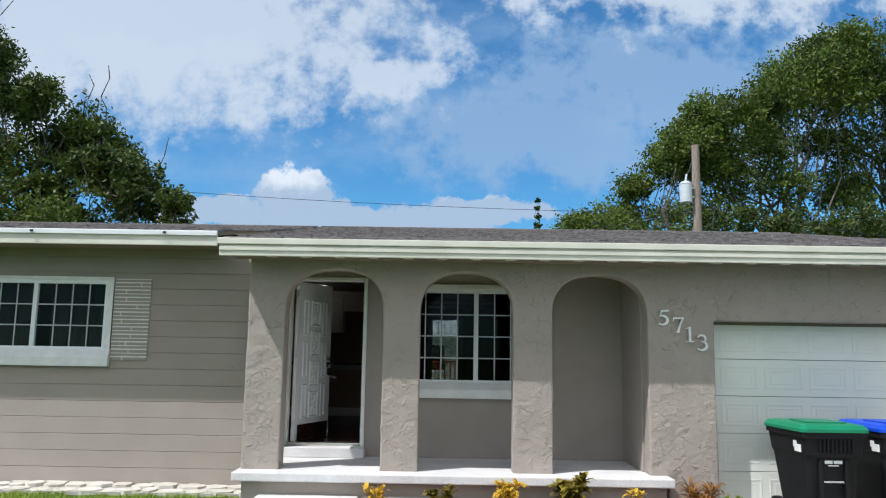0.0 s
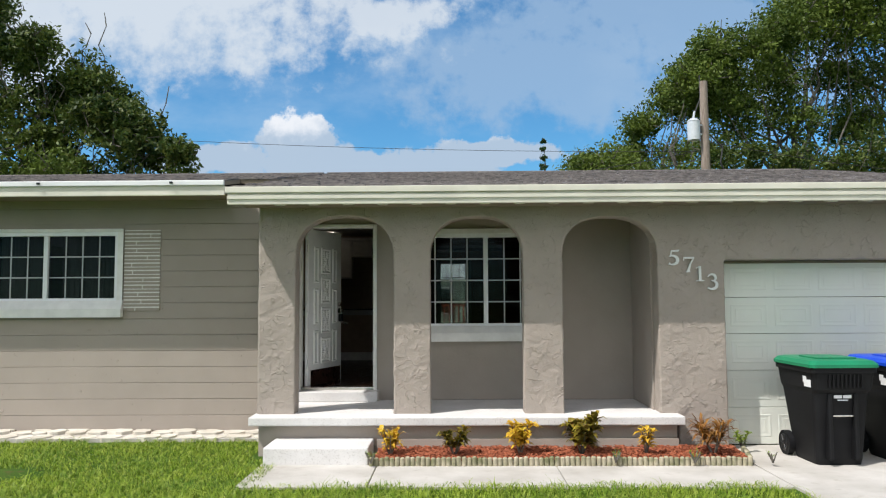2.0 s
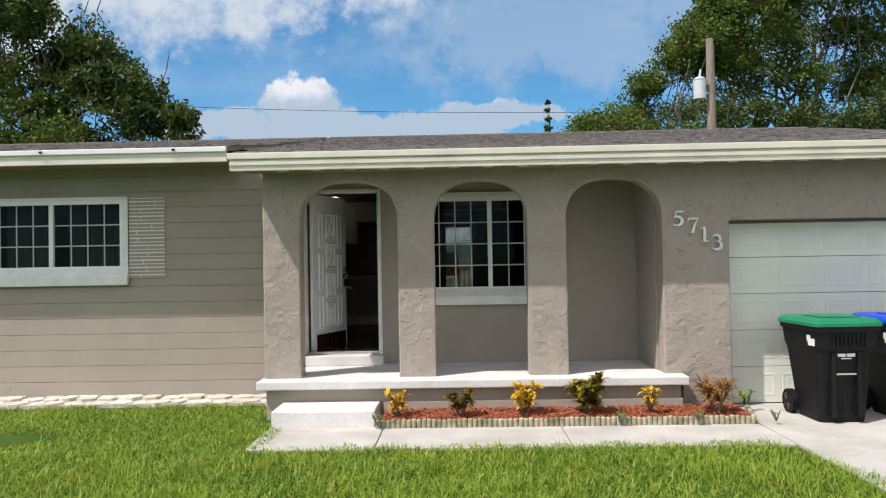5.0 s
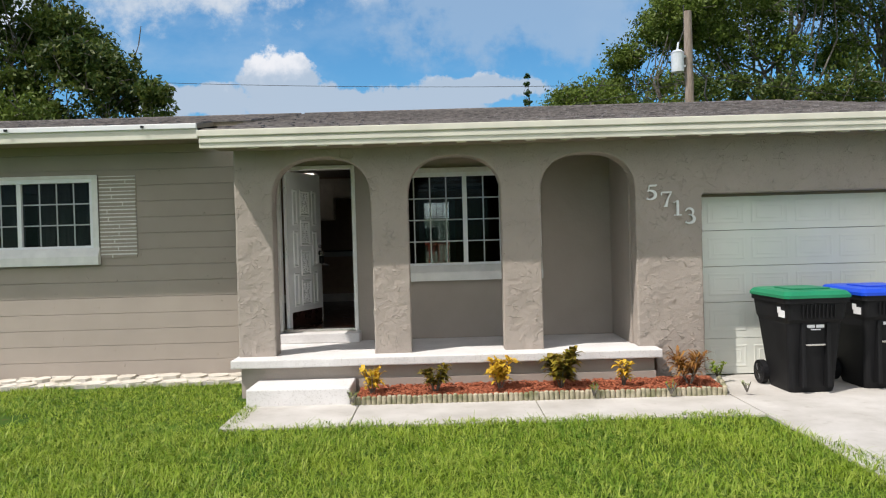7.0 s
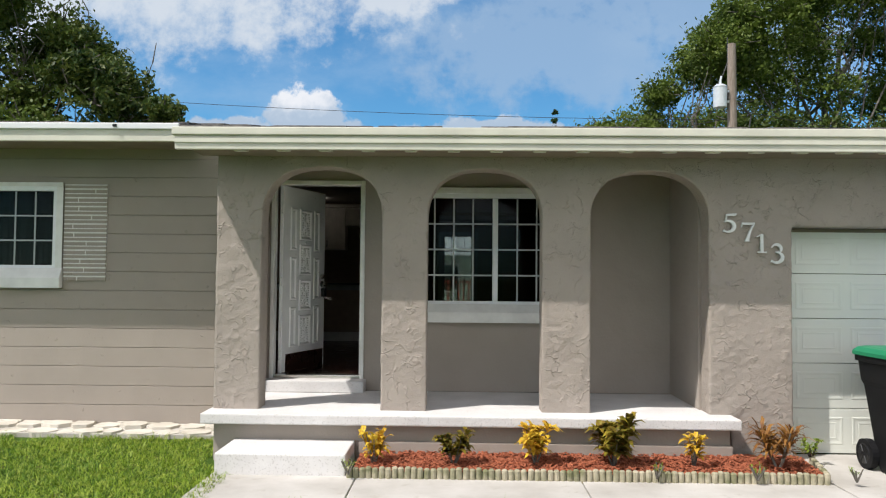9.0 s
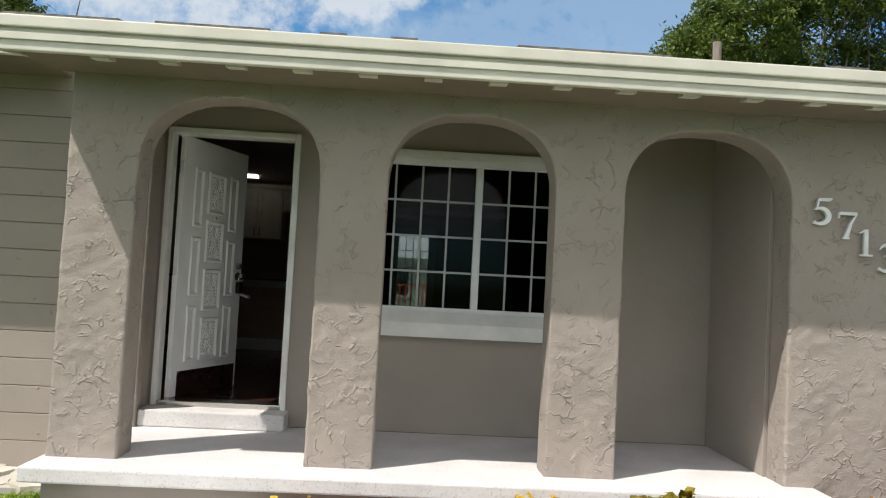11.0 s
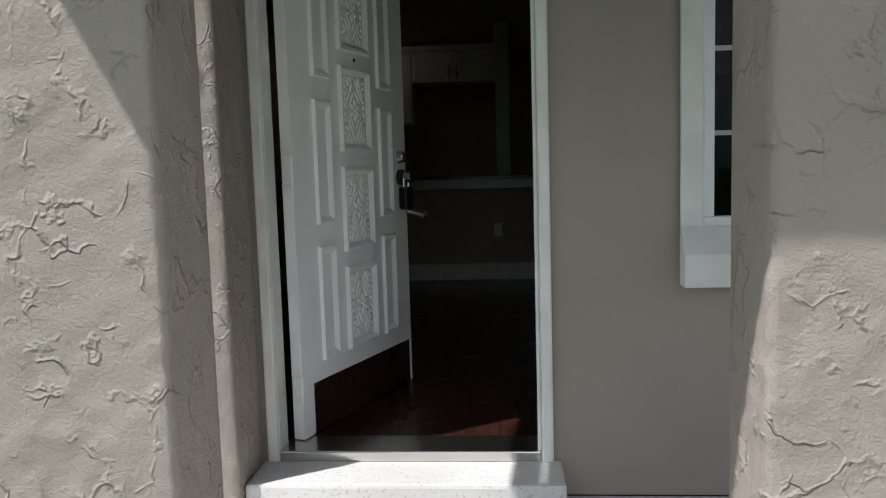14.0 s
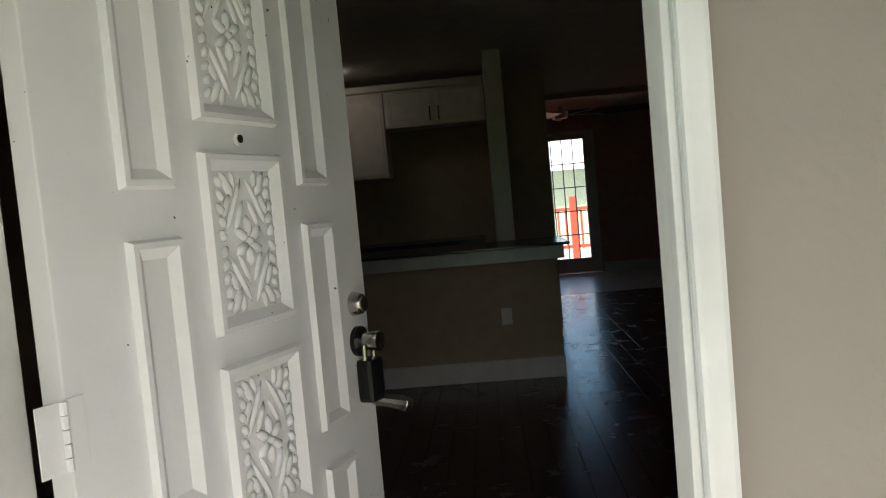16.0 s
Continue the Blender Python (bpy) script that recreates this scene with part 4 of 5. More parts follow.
def croton(x, y, h, spread, n, mat, label, seed, narrow=False):
    """A low shrub: a few stems with whorls of broad or strap-like leaves."""
    rng = random.Random(seed)
    p = tagged(empty("croton_shrub", x, y, GZ + 0.07), label, "shrub", "shrubs in the bed")
    bm = bmesh.new()
    tips = []
    for k in range(5):
        a = rng.uniform(0, 6.3)
        tip = Vector((math.cos(a) * spread * 0.45, math.sin(a) * spread * 0.45, h * rng.uniform(0.6, 0.85)))
        add_tube(bm, (0, 0, -0.03), tip, 0.008, 0.005, 6)
        tips.append(tip)
    from_bm("stem", bm, BARK, p)
    verts, faces = [], []
    for _ in range(n):
        tip = rng.choice(tips)
        base = tip * rng.uniform(0.25, 1.0)
        a, up = rng.uniform(0, 6.3), rng.uniform(0.1, 1.1)
        ln = rng.uniform(0.7, 1.2) * (0.17 if narrow else 0.12) * (h / 0.35)
        wd = ln * (0.06 if narrow else 0.2)
        d = Vector((math.cos(a) * math.cos(up), math.sin(a) * math.cos(up), math.sin(up)))
        side = d.cross(Vector((0, 0, 1))).normalized()
        nrm = side.cross(d)
        k = len(verts)
        for t, ww, dr in ((0, 0.15, 0), (0.35, 1, 0.03), (0.7, 0.8, -0.02), (1, 0.05, -0.2)):
            c = base + d * ln * t + Vector((0, 0, dr * ln * 1.5))
            verts += [c - side * wd * ww + nrm * wd * 0.3 * ww, c, c + side * wd * ww + nrm * wd * 0.3 * ww]
        for r in range(3):
            i = k + 3 * r
            faces += [(i, i + 1, i + 4, i + 3), (i + 1, i + 2, i + 5, i + 4)]
    mesh_ob("leaves", verts, faces, mat, p, True)


croton(-0.45, 8.47, 0.32, 0.22, 90, CROTONYELLOW, "small yellow croton shrub with drooping leaves", 1)
croton(0.2, 8.48, 0.3, 0.28, 200, CROTONGREEN, "dark green and yellow croton shrub in mulch", 2)
croton(0.87, 8.5, 0.37, 0.25, 150, CROTONYELLOW, "golden yellow croton shrub in red mulch", 3)
croton(1.5, 8.5, 0.43, 0.3, 320, CROTONGREEN, "tall dark green croton shrub with orange tips", 4)
croton(2.14, 8.48, 0.3, 0.14, 70, CROTONYELLOW, "small bright yellow croton shrub in mulch", 5)
croton(2.82, 8.48, 0.38, 0.32, 220, CROTONRED, "rusty strap-leaved shrub at the bed's corner", 6, True)
croton(3.25, 8.85, 0.2, 0.16, 60, GRASSLEAF, "small green weed growing at the garage corner", 7)

for x, y, k in ((1.78, 8.22, 8), (2.55, 8.21, 9), (3.3, 8.2, 10), (-0.62, 8.2, 11)):
    croton(x, y, 0.1, 0.12, 40, GRASSLEAF, "small green weed growing at the bed's edging", k, True)


# ---------------- utility pole, cables ----------------
def utility_pole():
    p = tagged(empty("utility_pole", 8.2, 24.5, -0.2), "weathered wooden utility pole with a grey transformer", "utility pole")
    bm = bmesh.new()
    add_tube(bm, (0, 0, 0), (-0.02, 0, 8.75), 0.17, 0.125, 14)
    from_bm("post", bm, POLEWOOD, p)
    bm = bmesh.new()
    add_tube(bm, (-0.38, -0.05, 6.85), (-0.38, -0.05, 7.45), 0.19, 0.2, 20)
    add_tube(bm, (-0.38, -0.05, 7.45), (-0.38, -0.05, 7.53), 0.215, 0.12, 20)
    add_tube(bm, (-0.38, -0.05, 7.53), (-0.34, -0.05, 7.78), 0.04, 0.03, 8)
    add_box(bm, -0.22, -0.08, -0.08, -0.02, 7.0, 7.06)
    add_box(bm, -0.22, -0.08, -0.08, -0.02, 7.3, 7.36)
    tagged(from_bm("transformer", bm, STEEL, p), "grey transformer tank")
    bm = bmesh.new()
    pts = [(-0.3, 0, 7.76), (-0.14, 0, 8.2), (-0.14, 0, 8.95)]
    for a, b in zip(pts, pts[1:]):
        add_tube(bm, a, b, 0.018, None, 6)
    from_bm("lead_wire", bm, WIRE, p)
    bm = bmesh.new()
    pts = [(0.12, -0.1, 7.0), (0.5, -0.1, 6.6), (0.42, -0.1, 6.1), (0.62, -0.1, 5.7)]
    for a, b in zip(pts, pts[1:]):
        add_tube(bm, a, b, 0.025, None, 6)
    from_bm("lead_wire", bm, WIRE, p)


utility_pole()


def cable(a, b, sag, r=0.011):
    bm = bmesh.new()
    a, b = Vector(a), Vector(b)
    pts = [a.lerp(b, i / 16) - Vector((0, 0, sag * 4 * (i / 16) * (1 - i / 16))) for i in range(17)]
    for p, q in zip(pts, pts[1:]):
        add_tube(bm, p, q, r, None, 5)
    tagged(from_bm("power_cable", bm, WIRE), "thin black overhead power cable by the pole", "cable", "overhead cables")


cable((8.1, 24.5, 6.35), (-3, 24, 5.1), 0.3)
cable((8.1, 24.5, 6.05), (-3, 22, 4.6), 0.3)
cable((8.1, 24.5, 6.3), (-18, 25, 7.6), 0.3, 0.008)
cable((8.3, 24.5, 6.6), (26, 26, 5.4), 0.5)


# ---------------- trees ----------------
def tree(name, x, y, trunk_h, r, clumps, leaf, mat, label, seed, per=300, twigs=0):
    """A tapered trunk, limbs out to each clump, and clumps of many small leaves. clumps: rows of x, y, z and radius from the foot."""
    rng = random.Random(seed)
    gen = np.random.default_rng(seed)
    t = tagged(empty(name, x, y, 0), label, "tree")
    bm = bmesh.new()
    pts = [Vector((0, 0, -0.1))]
    for k in range(1, 6):
        pts.append(Vector((rng.uniform(-0.2, 0.2), rng.uniform(-0.2, 0.2), trunk_h * k / 5)))
    for k, (a, b) in enumerate(zip(pts, pts[1:])):
        add_tube(bm, a, b, r * (1 - 0.12 * k), r * (1 - 0.12 * (k + 1)), 10)
    from_bm("trunk", bm, BARK, t)
    bm = bmesh.new()
    for cx, cy, cz, cr in clumps:
        tip = Vector((cx, cy, cz))
        start = pts[rng.randint(2, 5)]
        prev, rr = start, r * 0.27
        for k in range(1, 6):
            nxt = start.lerp(tip, k / 5) + Vector((rng.uniform(-1, 1), rng.uniform(-1, 1), rng.uniform(-0.6, 1))) * 0.12 * (tip - start).length * (0.6 if k < 5 else 0)
            add_tube(bm, prev, nxt, rr, rr * 0.72, 6)
            prev, rr = nxt, rr * 0.72
        for _ in range(5):
            d = Vector((rng.uniform(-1, 1), rng.uniform(-1, 1), rng.uniform(-0.4, 1))).normalized() * cr * 0.9
            add_tube(bm, tip, tip + d, 0.03, 0.01, 5)
    for k in range(twigs):
        cx, cy, cz, cr = rng.choice(clumps)
        a = Vector((cx, cy, cz + cr * 0.6))
        for _ in range(4):
            b = a + Vector((rng.uniform(-0.35, 0.45), rng.uniform(-0.2, 0.2), rng.uniform(0.2, 0.6)))
            add_tube(bm, a, b, 0.022, 0.012, 5)
            a = b
    from_bm("limb", bm, BARK, t)
    vs, fs, k = [], [], 0
    for cx, cy, cz, cr in clumps:
        n_sub = max(6, int(per * 1.7 / 26))
        for _ in range(n_sub):
            d = gen.normal(size=3)
            d /= np.linalg.norm(d)
            sub = np.array((cx, cy, cz)) + d * cr * gen.uniform(0.25, 1.0) * np.array((1, 1, 0.8))
            sr = cr * gen.uniform(0.18, 0.36)
            m = 26
            c = sub + gen.normal(size=(m, 3)) * sr * np.array((0.6, 0.6, 0.45))
            ax = gen.normal(size=(m, 3))
            ax /= np.linalg.norm(ax, axis=1)[:, None]
            up = gen.normal(size=(m, 3)) + np.array((0, 0, 0.5))
            bx = np.cross(ax, up)
            bx /= np.linalg.norm(bx, axis=1)[:, None]
            s = gen.uniform(0.6, 1.3, size=(m, 1)) * leaf * 0.72
            quad = np.stack([c - ax * s, c - bx * s * 0.42, c + ax * s, c + bx * s * 0.42], axis=1)
            vs.append(quad.reshape(-1, 3))
            fs.append(np.arange(m * 4).reshape(m, 4) + k)
            k += m * 4
    v, f = np.concatenate(vs), np.concatenate(fs)
    me = bpy.data.meshes.new("foliage")
    me.vertices.add(len(v))
    me.vertices.foreach_set("co", v.ravel())
    me.loops.add(f.size)
    me.loops.foreach_set("vertex_index", f.ravel().astype(np.int32))
    me.polygons.add(len(f))
    me.polygons.foreach_set("loop_start", np.arange(len(f)) * 4)
    me.update(calc_edges=True)
    me.materials.append(mat)
    ob = tagged(new("foliage", me), kind="stuff")
    ob.parent = t


def heap(seed, n, x0, x1, z0, ztop, depth, rad):
    """Clump places under a sloping roofline ztop(u), u from 0 to 1 across."""
    rng = random.Random(seed)
    out = []
    for _ in range(n):
        u = rng.random()
        zt = ztop(u)
        cr = rng.uniform(*rad)
        z = zt - cr * 0.8 - (zt - z0) * rng.random() ** 1.8 * 0.95
        out.append((x0 + (x1 - x0) * u, rng.uniform(-depth, depth), z, cr))
    return out


# oaks behind the garage
tree("oak_tree", 13.2, 29.5, 8.0, 0.26, heap(11, 44, -4.4, 3.0, 3.4, lambda u: 10.4 + 3.9 * min(1, u * 1.5) + 0.5 * math.sin(u * 9), 2.0, (0.8, 1.4)), 0.12, OAKLEAF,
     "tall oak tree with thin grey limbs behind the house", 21, 860)
tree("oak_tree", 8.0, 29.0, 5.5, 0.22, heap(12, 34, -3.2, 2.6, 2.9, lambda u: 6.9 + 3.9 * math.sin(min(1, u * 1.1) * 1.57), 1.8, (0.7, 1.2)), 0.115, OAKLEAF,
     "spreading oak tree with dense green crown behind the house", 22, 820)
tree("oak_tree", 18.4, 31.0, 9.0, 0.3, heap(13, 40, -4.0, 4.5, 4.5, lambda u: 15.0 + 0.6 * math.sin(u * 7), 2.0, (1.0, 1.7)), 0.14, DARKLEAF,
     "large dark oak tree behind the garage", 23, 600)
tree("bushy_tree", 12.6, 26.6, 3.6, 0.15, heap(14, 30, -5.0, 6.0, 2.6, lambda u: 6.7 + 1.3 * u + 0.4 * math.sin(u * 11), 1.0, (0.7, 1.2)), 0.12, DARKLEAF,
     "dense green bushy tree behind the garage roof", 24, 520)
# trees over the wing
tree("wild_tree", -12.6, 25.0, 6.5, 0.2, heap(31, 48, -4.4, 2.0, 3.5, lambda u: 13.6 - 4.7 * u, 1.6, (0.7, 1.2)), 0.13, DARKLEAF,
     "dark leafy tree with bare top twigs behind the wing", 31, 620, 10)
tree("wild_tree", -9.4, 24.0, 4.5, 0.16, heap(32, 26, -2.0, 1.5, 3.2, lambda u: 8.5 - 2.0 * u ** 1.6, 1.3, (0.5, 0.9)), 0.13, DARKLEAF,
     "leafy tree with drooping fronds behind the wing", 32, 460, 5)
tree("wild_tree", -13.2, 21.5, 4.0, 0.16, heap(33, 22, -2.4, 2.8, 3.0, lambda u: 7.1 - 1.1 * u, 1.1, (0.6, 1.0)), 0.11, OAKLEAF,
     "light green bushy tree behind the wing", 33, 560)
tree("cypress_tree", 4.9, 40.0, 8.8, 0.1, [(0, 0, 6.8 + 0.45 * k, 0.36 * (1 - 0.08 * k)) for k in range(8)], 0.09, CYPRESS, "thin dark cypress tree far behind the roof", 41, 200)


# ---------------- rooms seen through the door and windows ----------------
BACK = 20.9
structure(box("floor_room_base", LX0, 6.35, YB + 0.001, BACK, FLOOR - 0.12, FLOOR - 0.016, FLOORWOOD, 0.0), "wooden floor base of the rooms")
structure(box("ceiling", LX0, 6.35, YW + 0.02, BACK, CEILING, CEILING + 0.04, CEIL, 0.0), "pale ceiling of the rooms")
ZW = CEILING - 0.002
structure(box("wall_room_west", -3.42, -3.3, YB, 16.55, FLOOR - 0.1, ZW, ROOMWALL, 0.0), "tan side wall of the front room")
structure(box("wall_room_east", 2.75, 2.9, YB, BACK, FLOOR - 0.1, ZW, ROOMWALL, 0.0), "tan side wall of the front room")
structure(box("wall_kitchen", -3.3, -0.4, 16.55, 16.68, FLOOR - 0.1, ZW, ROOMWALL, 0.0), "tan back wall of the kitchen")
structure(box("wall_passage", -0.52, -0.4, 16.682, 18.5, FLOOR - 0.1, ZW, ROOMWALL, 0.0), "tan wall of the passage")
structure(boxes("wall_dining", [(-0.52, -0.24, 18.502, 18.62, FLOOR - 0.1, ZW), (-0.24, 2.749, 18.502, 18.62, 2.93, ZW)], ROOMWALL, 0.0), "tan wall with a wide opening to the back room")
structure(box("wall_back_room_west", -0.52, -0.4, 18.622, BACK, FLOOR - 0.1, ZW, BACKWALL, 0.0), "rosy side wall of the back room")
GX0, GX1 = -0.32, 0.655
structure(boxes("wall_back", [(LX0, GX0, BACK + 0.002, BACK + 0.15, GZ, 3.0), (GX0, GX1, BACK + 0.002, BACK + 0.15, 2.72, 3.0), (GX1, 6.35, BACK + 0.002, BACK + 0.15, GZ, 3.0)], BACKWALL, 0.0),
          "rosy tan back wall of the house")
structure(box("floor_tile", -0.4, 2.749, 18.55, BACK, FLOOR - 0.0155, FLOOR + 0.002, TILE, 0.002), "pale tiled floor of the back room")
structure(boxes("baseboard", [(0.68, 2.748, BACK - 0.018, BACK + 0.001, FLOOR + 0.003, FLOOR + 0.14)], BASE, 0.003), "white baseboard of the back room")


def peninsula():
    p = tagged(empty("kitchen_peninsula", -1.445, 14.42, FLOOR), "tan kitchen peninsula with a grey counter and white base", "counter")
    box("half_wall", -1.6, 0.85, 0.0, 0.12, 0.0, 0.815, ROOMWALL, 0.003, p)
    box("counter_edge", -1.6, 0.9, -0.06, 0.62, 0.8155, 0.905, COUNTER, 0.006, p)
    box("counter_top", -1.6, 0.94, -0.08, 0.64, 0.9055, 0.925, DARKSTONE, 0.004, p)
    box("base_trim", -1.6, 0.855, -0.018, -0.001, 0.0, 0.145, BASE, 0.004, p)
    bm = bmesh.new()
    add_box(bm, 0.445, 0.515, -0.008, -0.001, 0.385, 0.5, 0.003)
    add_box(bm, 0.465, 0.495, -0.012, -0.008, 0.405, 0.435, 0.002)
    add_box(bm, 0.465, 0.495, -0.012, -0.008, 0.45, 0.48, 0.002)
    tagged(from_bm("outlet", bm, BASE, p), "pale wall outlet")


peninsula()


def wall_cabinet(x0, x1, z0, z1, doors, label):
    c = tagged(empty("wall_cabinet", x0, 16.2, z0), label, "cabinet", "kitchen wall cabinets")
    w, h = x1 - x0, z1 - z0
    box("body", 0, w, 0.02, 0.348, 0, h, CABINET, 0.003, c)
    dw = w / doors
    for i in range(doors):
        d = new("door")
        d.parent = c
        bm = bmesh.new()
        add_box(bm, i * dw + 0.003, (i + 1) * dw - 0.003, 0.0, 0.018, 0.003, h - 0.003, 0.002)
        ring(bm, i * dw + 0.02, (i + 1) * dw - 0.02, 0.02, h - 0.02, 0.06, 0.004)
        from_bm("leaf", bm, CABINET, d)
        hx = (i + 1) * dw - 0.04 if i % 2 == 0 else i * dw + 0.04
        bm = bmesh.new()
        add_tube(bm, (hx, -0.025, 0.04), (hx, -0.025, 0.17), 0.006, None, 8)
        for z in (0.055, 0.155):
            add_tube(bm, (hx, 0.0, z), (hx, -0.025, z), 0.005, None, 6)
        tagged(from_bm("handle", bm, BLACKMETAL, d), "dark bar handle")


wall_cabinet(-2.65, -1.905, 2.09, 2.87, 2, "white kitchen wall cabinet with dark handles")
wall_cabinet(-1.9, -0.98, 2.53, 2.87, 2, "short white kitchen wall cabinet with dark handles")
boxes_top = boxes("cabinet_crown", [(-2.66, -0.975, 16.18, 16.548, 2.872, 2.93)], CABINET, 0.01)
tagged(boxes_top, "white crown moulding over the kitchen cabinets", "moulding")
structure(box("wall_kitchen_end", -0.97, -0.83, 15.4, 16.548, FLOOR, ZW, CABINET, 0.004), "pale end panel of the kitchen wall")
base_run = tagged(empty("base_cabinet", -2.9, 15.93, FLOOR), "white kitchen base cabinets with a dark counter", "cabinet")
box("body", 0, 1.8, 0.0, 0.615, 0, 0.875, CABINET, 0.003, base_run)
box("top", -0.01, 1.82, -0.03, 0.617, 0.8755, 0.915, DARKSTONE, 0.004, base_run)


def lamp_panel(x, y, sx, sy):
    ob = box("ceiling_light", x - sx, x + sx, y - sy, y + sy, 2.96, 2.999, glow("lit_diffuser", (1.0, 0.95, 0.88), 1.6), 0.006)
    tagged(ob, "small lit ceiling light in the front room", "lamp")


lamp_panel(-2.3, 15.7, 0.09, 0.09)
lamp_panel(1.24, 13.5, 0.06, 0.06)


def back_door():
    d = structure(new("door_back"), "white glazed back door with small panes")
    y = BACK + 0.02
    x0, x1, g0, g1, z0, z1 = GX0 + 0.03, GX1 - 0.03, GX0 + 0.16, GX1 - 0.16, FLOOR + 0.23, 2.6
    boxes("leaf", [(x0, g0, y, y + 0.045, FLOOR + 0.005, 2.69), (g1, x1, y, y + 0.045, FLOOR + 0.005, 2.69), (g0, g1, y, y + 0.045, FLOOR + 0.005, z0), (g0, g1, y, y + 0.045, z1, 2.69)], BASE, 0.003, d)
    boxes("frame", [(GX0 + 0.001, x0 - 0.001, y - 0.03, y + 0.1, FLOOR, 2.719), (x1 + 0.001, GX1 - 0.001, y - 0.03, y + 0.1, FLOOR, 2.719), (x0, x1, y - 0.03, y + 0.1, 2.6905, 2.719)], BASE, 0.003, d)
    for i in range(1, 4):
        x = g0 + (g1 - g0) * i / 4
        box("muntin", x - 0.008, x + 0.008, y + 0.012, y + 0.03, z0, z1, BLACKMETAL, 0.002, d)
    for i in range(1, 5):
        z = z0 + (z1 - z0) * i / 5
        box("muntin", g0, g1, y + 0.01, y + 0.028, z - 0.008, z + 0.008, BLACKMETAL, 0.002, d)
    pane = box("pane", g0, g1, y + 0.031, y + 0.035, z0, z1, CLEARGLASS, 0.0, d)
    pane.visible_shadow = False


back_door()


def ceiling_fan():
    f = tagged(empty("ceiling_fan", 0.1, 19.9, CEILING), "white ceiling fan at rest in the back room", "fan")
    bm = bmesh.new()
    add_tube(bm, (0, 0, 0), (0, 0, -0.08), 0.03, None, 10)
    add_tube(bm, (0, 0, -0.08), (0, 0, -0.17), 0.1, 0.08, 16)
    from_bm("motor", bm, CABINET, f)
    for k in range(5):
        bm = bmesh.new()
        add_box(bm, 0.12, 0.62, -0.06, 0.06, -0.135, -0.128, 0.002, Matrix.Rotation(k * 1.2566 + 0.3, 4, "Z") @ Matrix.Rotation(0.2, 4, "X"))
        from_bm("blade", bm, CABINET, f)


ceiling_fan()


# deck and neighbour behind the house
def deck():
    d = structure(new("deck"), "red painted wooden deck with railing")
    for i in range(22):
        box("plank", -3.0, 3.5, 21.06 + i * 0.14, 21.195 + i * 0.14, FLOOR - 0.13, FLOOR - 0.1, DECKRED, 0.004, d)
    for x in (-2.9, -1.2, 0.62, 2.0, 3.4):
        box("post", x - 0.06, x + 0.06, 24.0, 24.12, GZ, 1.72, DECKRED, 0.006, d)
    for z in (0.72, 1.45):
        box("rail", -2.9, 3.4, 24.02, 24.1, z, z + 0.06, DECKRED, 0.004, d)
    for i in range(42):
        box("baluster", -2.8 + i * 0.148, -2.76 + i * 0.148, 24.04, 24.08, 0.7, 1.46, DECKRED, 0.003, d)


deck()


def neighbour():
    h = tagged(empty("neighbour_house", 0, 38, 0), "sage green house with a pale roof behind the deck", "house")
    box("wall", -6, 8, 0, 6, 0, 2.7, NEIGHBOUR, 0.0, h)
    prism("roof", [[(-0.5, 2.65), (6.5, 2.65), (3.0, 4.0)]], -6.5, 8.5, WHITEROOF, h, "x")
    box("window", -1.2, 0.1, -0.04, 0.02, 1.0, 2.2, GLASS, 0.0, h)
    boxes("window_frame", [(-1.28, -1.2, -0.06, -0.002, 0.92, 2.28), (0.1, 0.18, -0.06, -0.002, 0.92, 2.28), (-1.2, 0.1, -0.06, -0.002, 2.2, 2.28), (-1.2, 0.1, -0.06, -0.002, 0.92, 1.0)], WHITEROOF, 0.0, h)
    structure(box("pavement_rear", -12, 14, 26.0, 37.9, GZ - 0.05, GZ + 0.01, CONCRETE, 0.0), "pale concrete yard behind the deck")


neighbour()


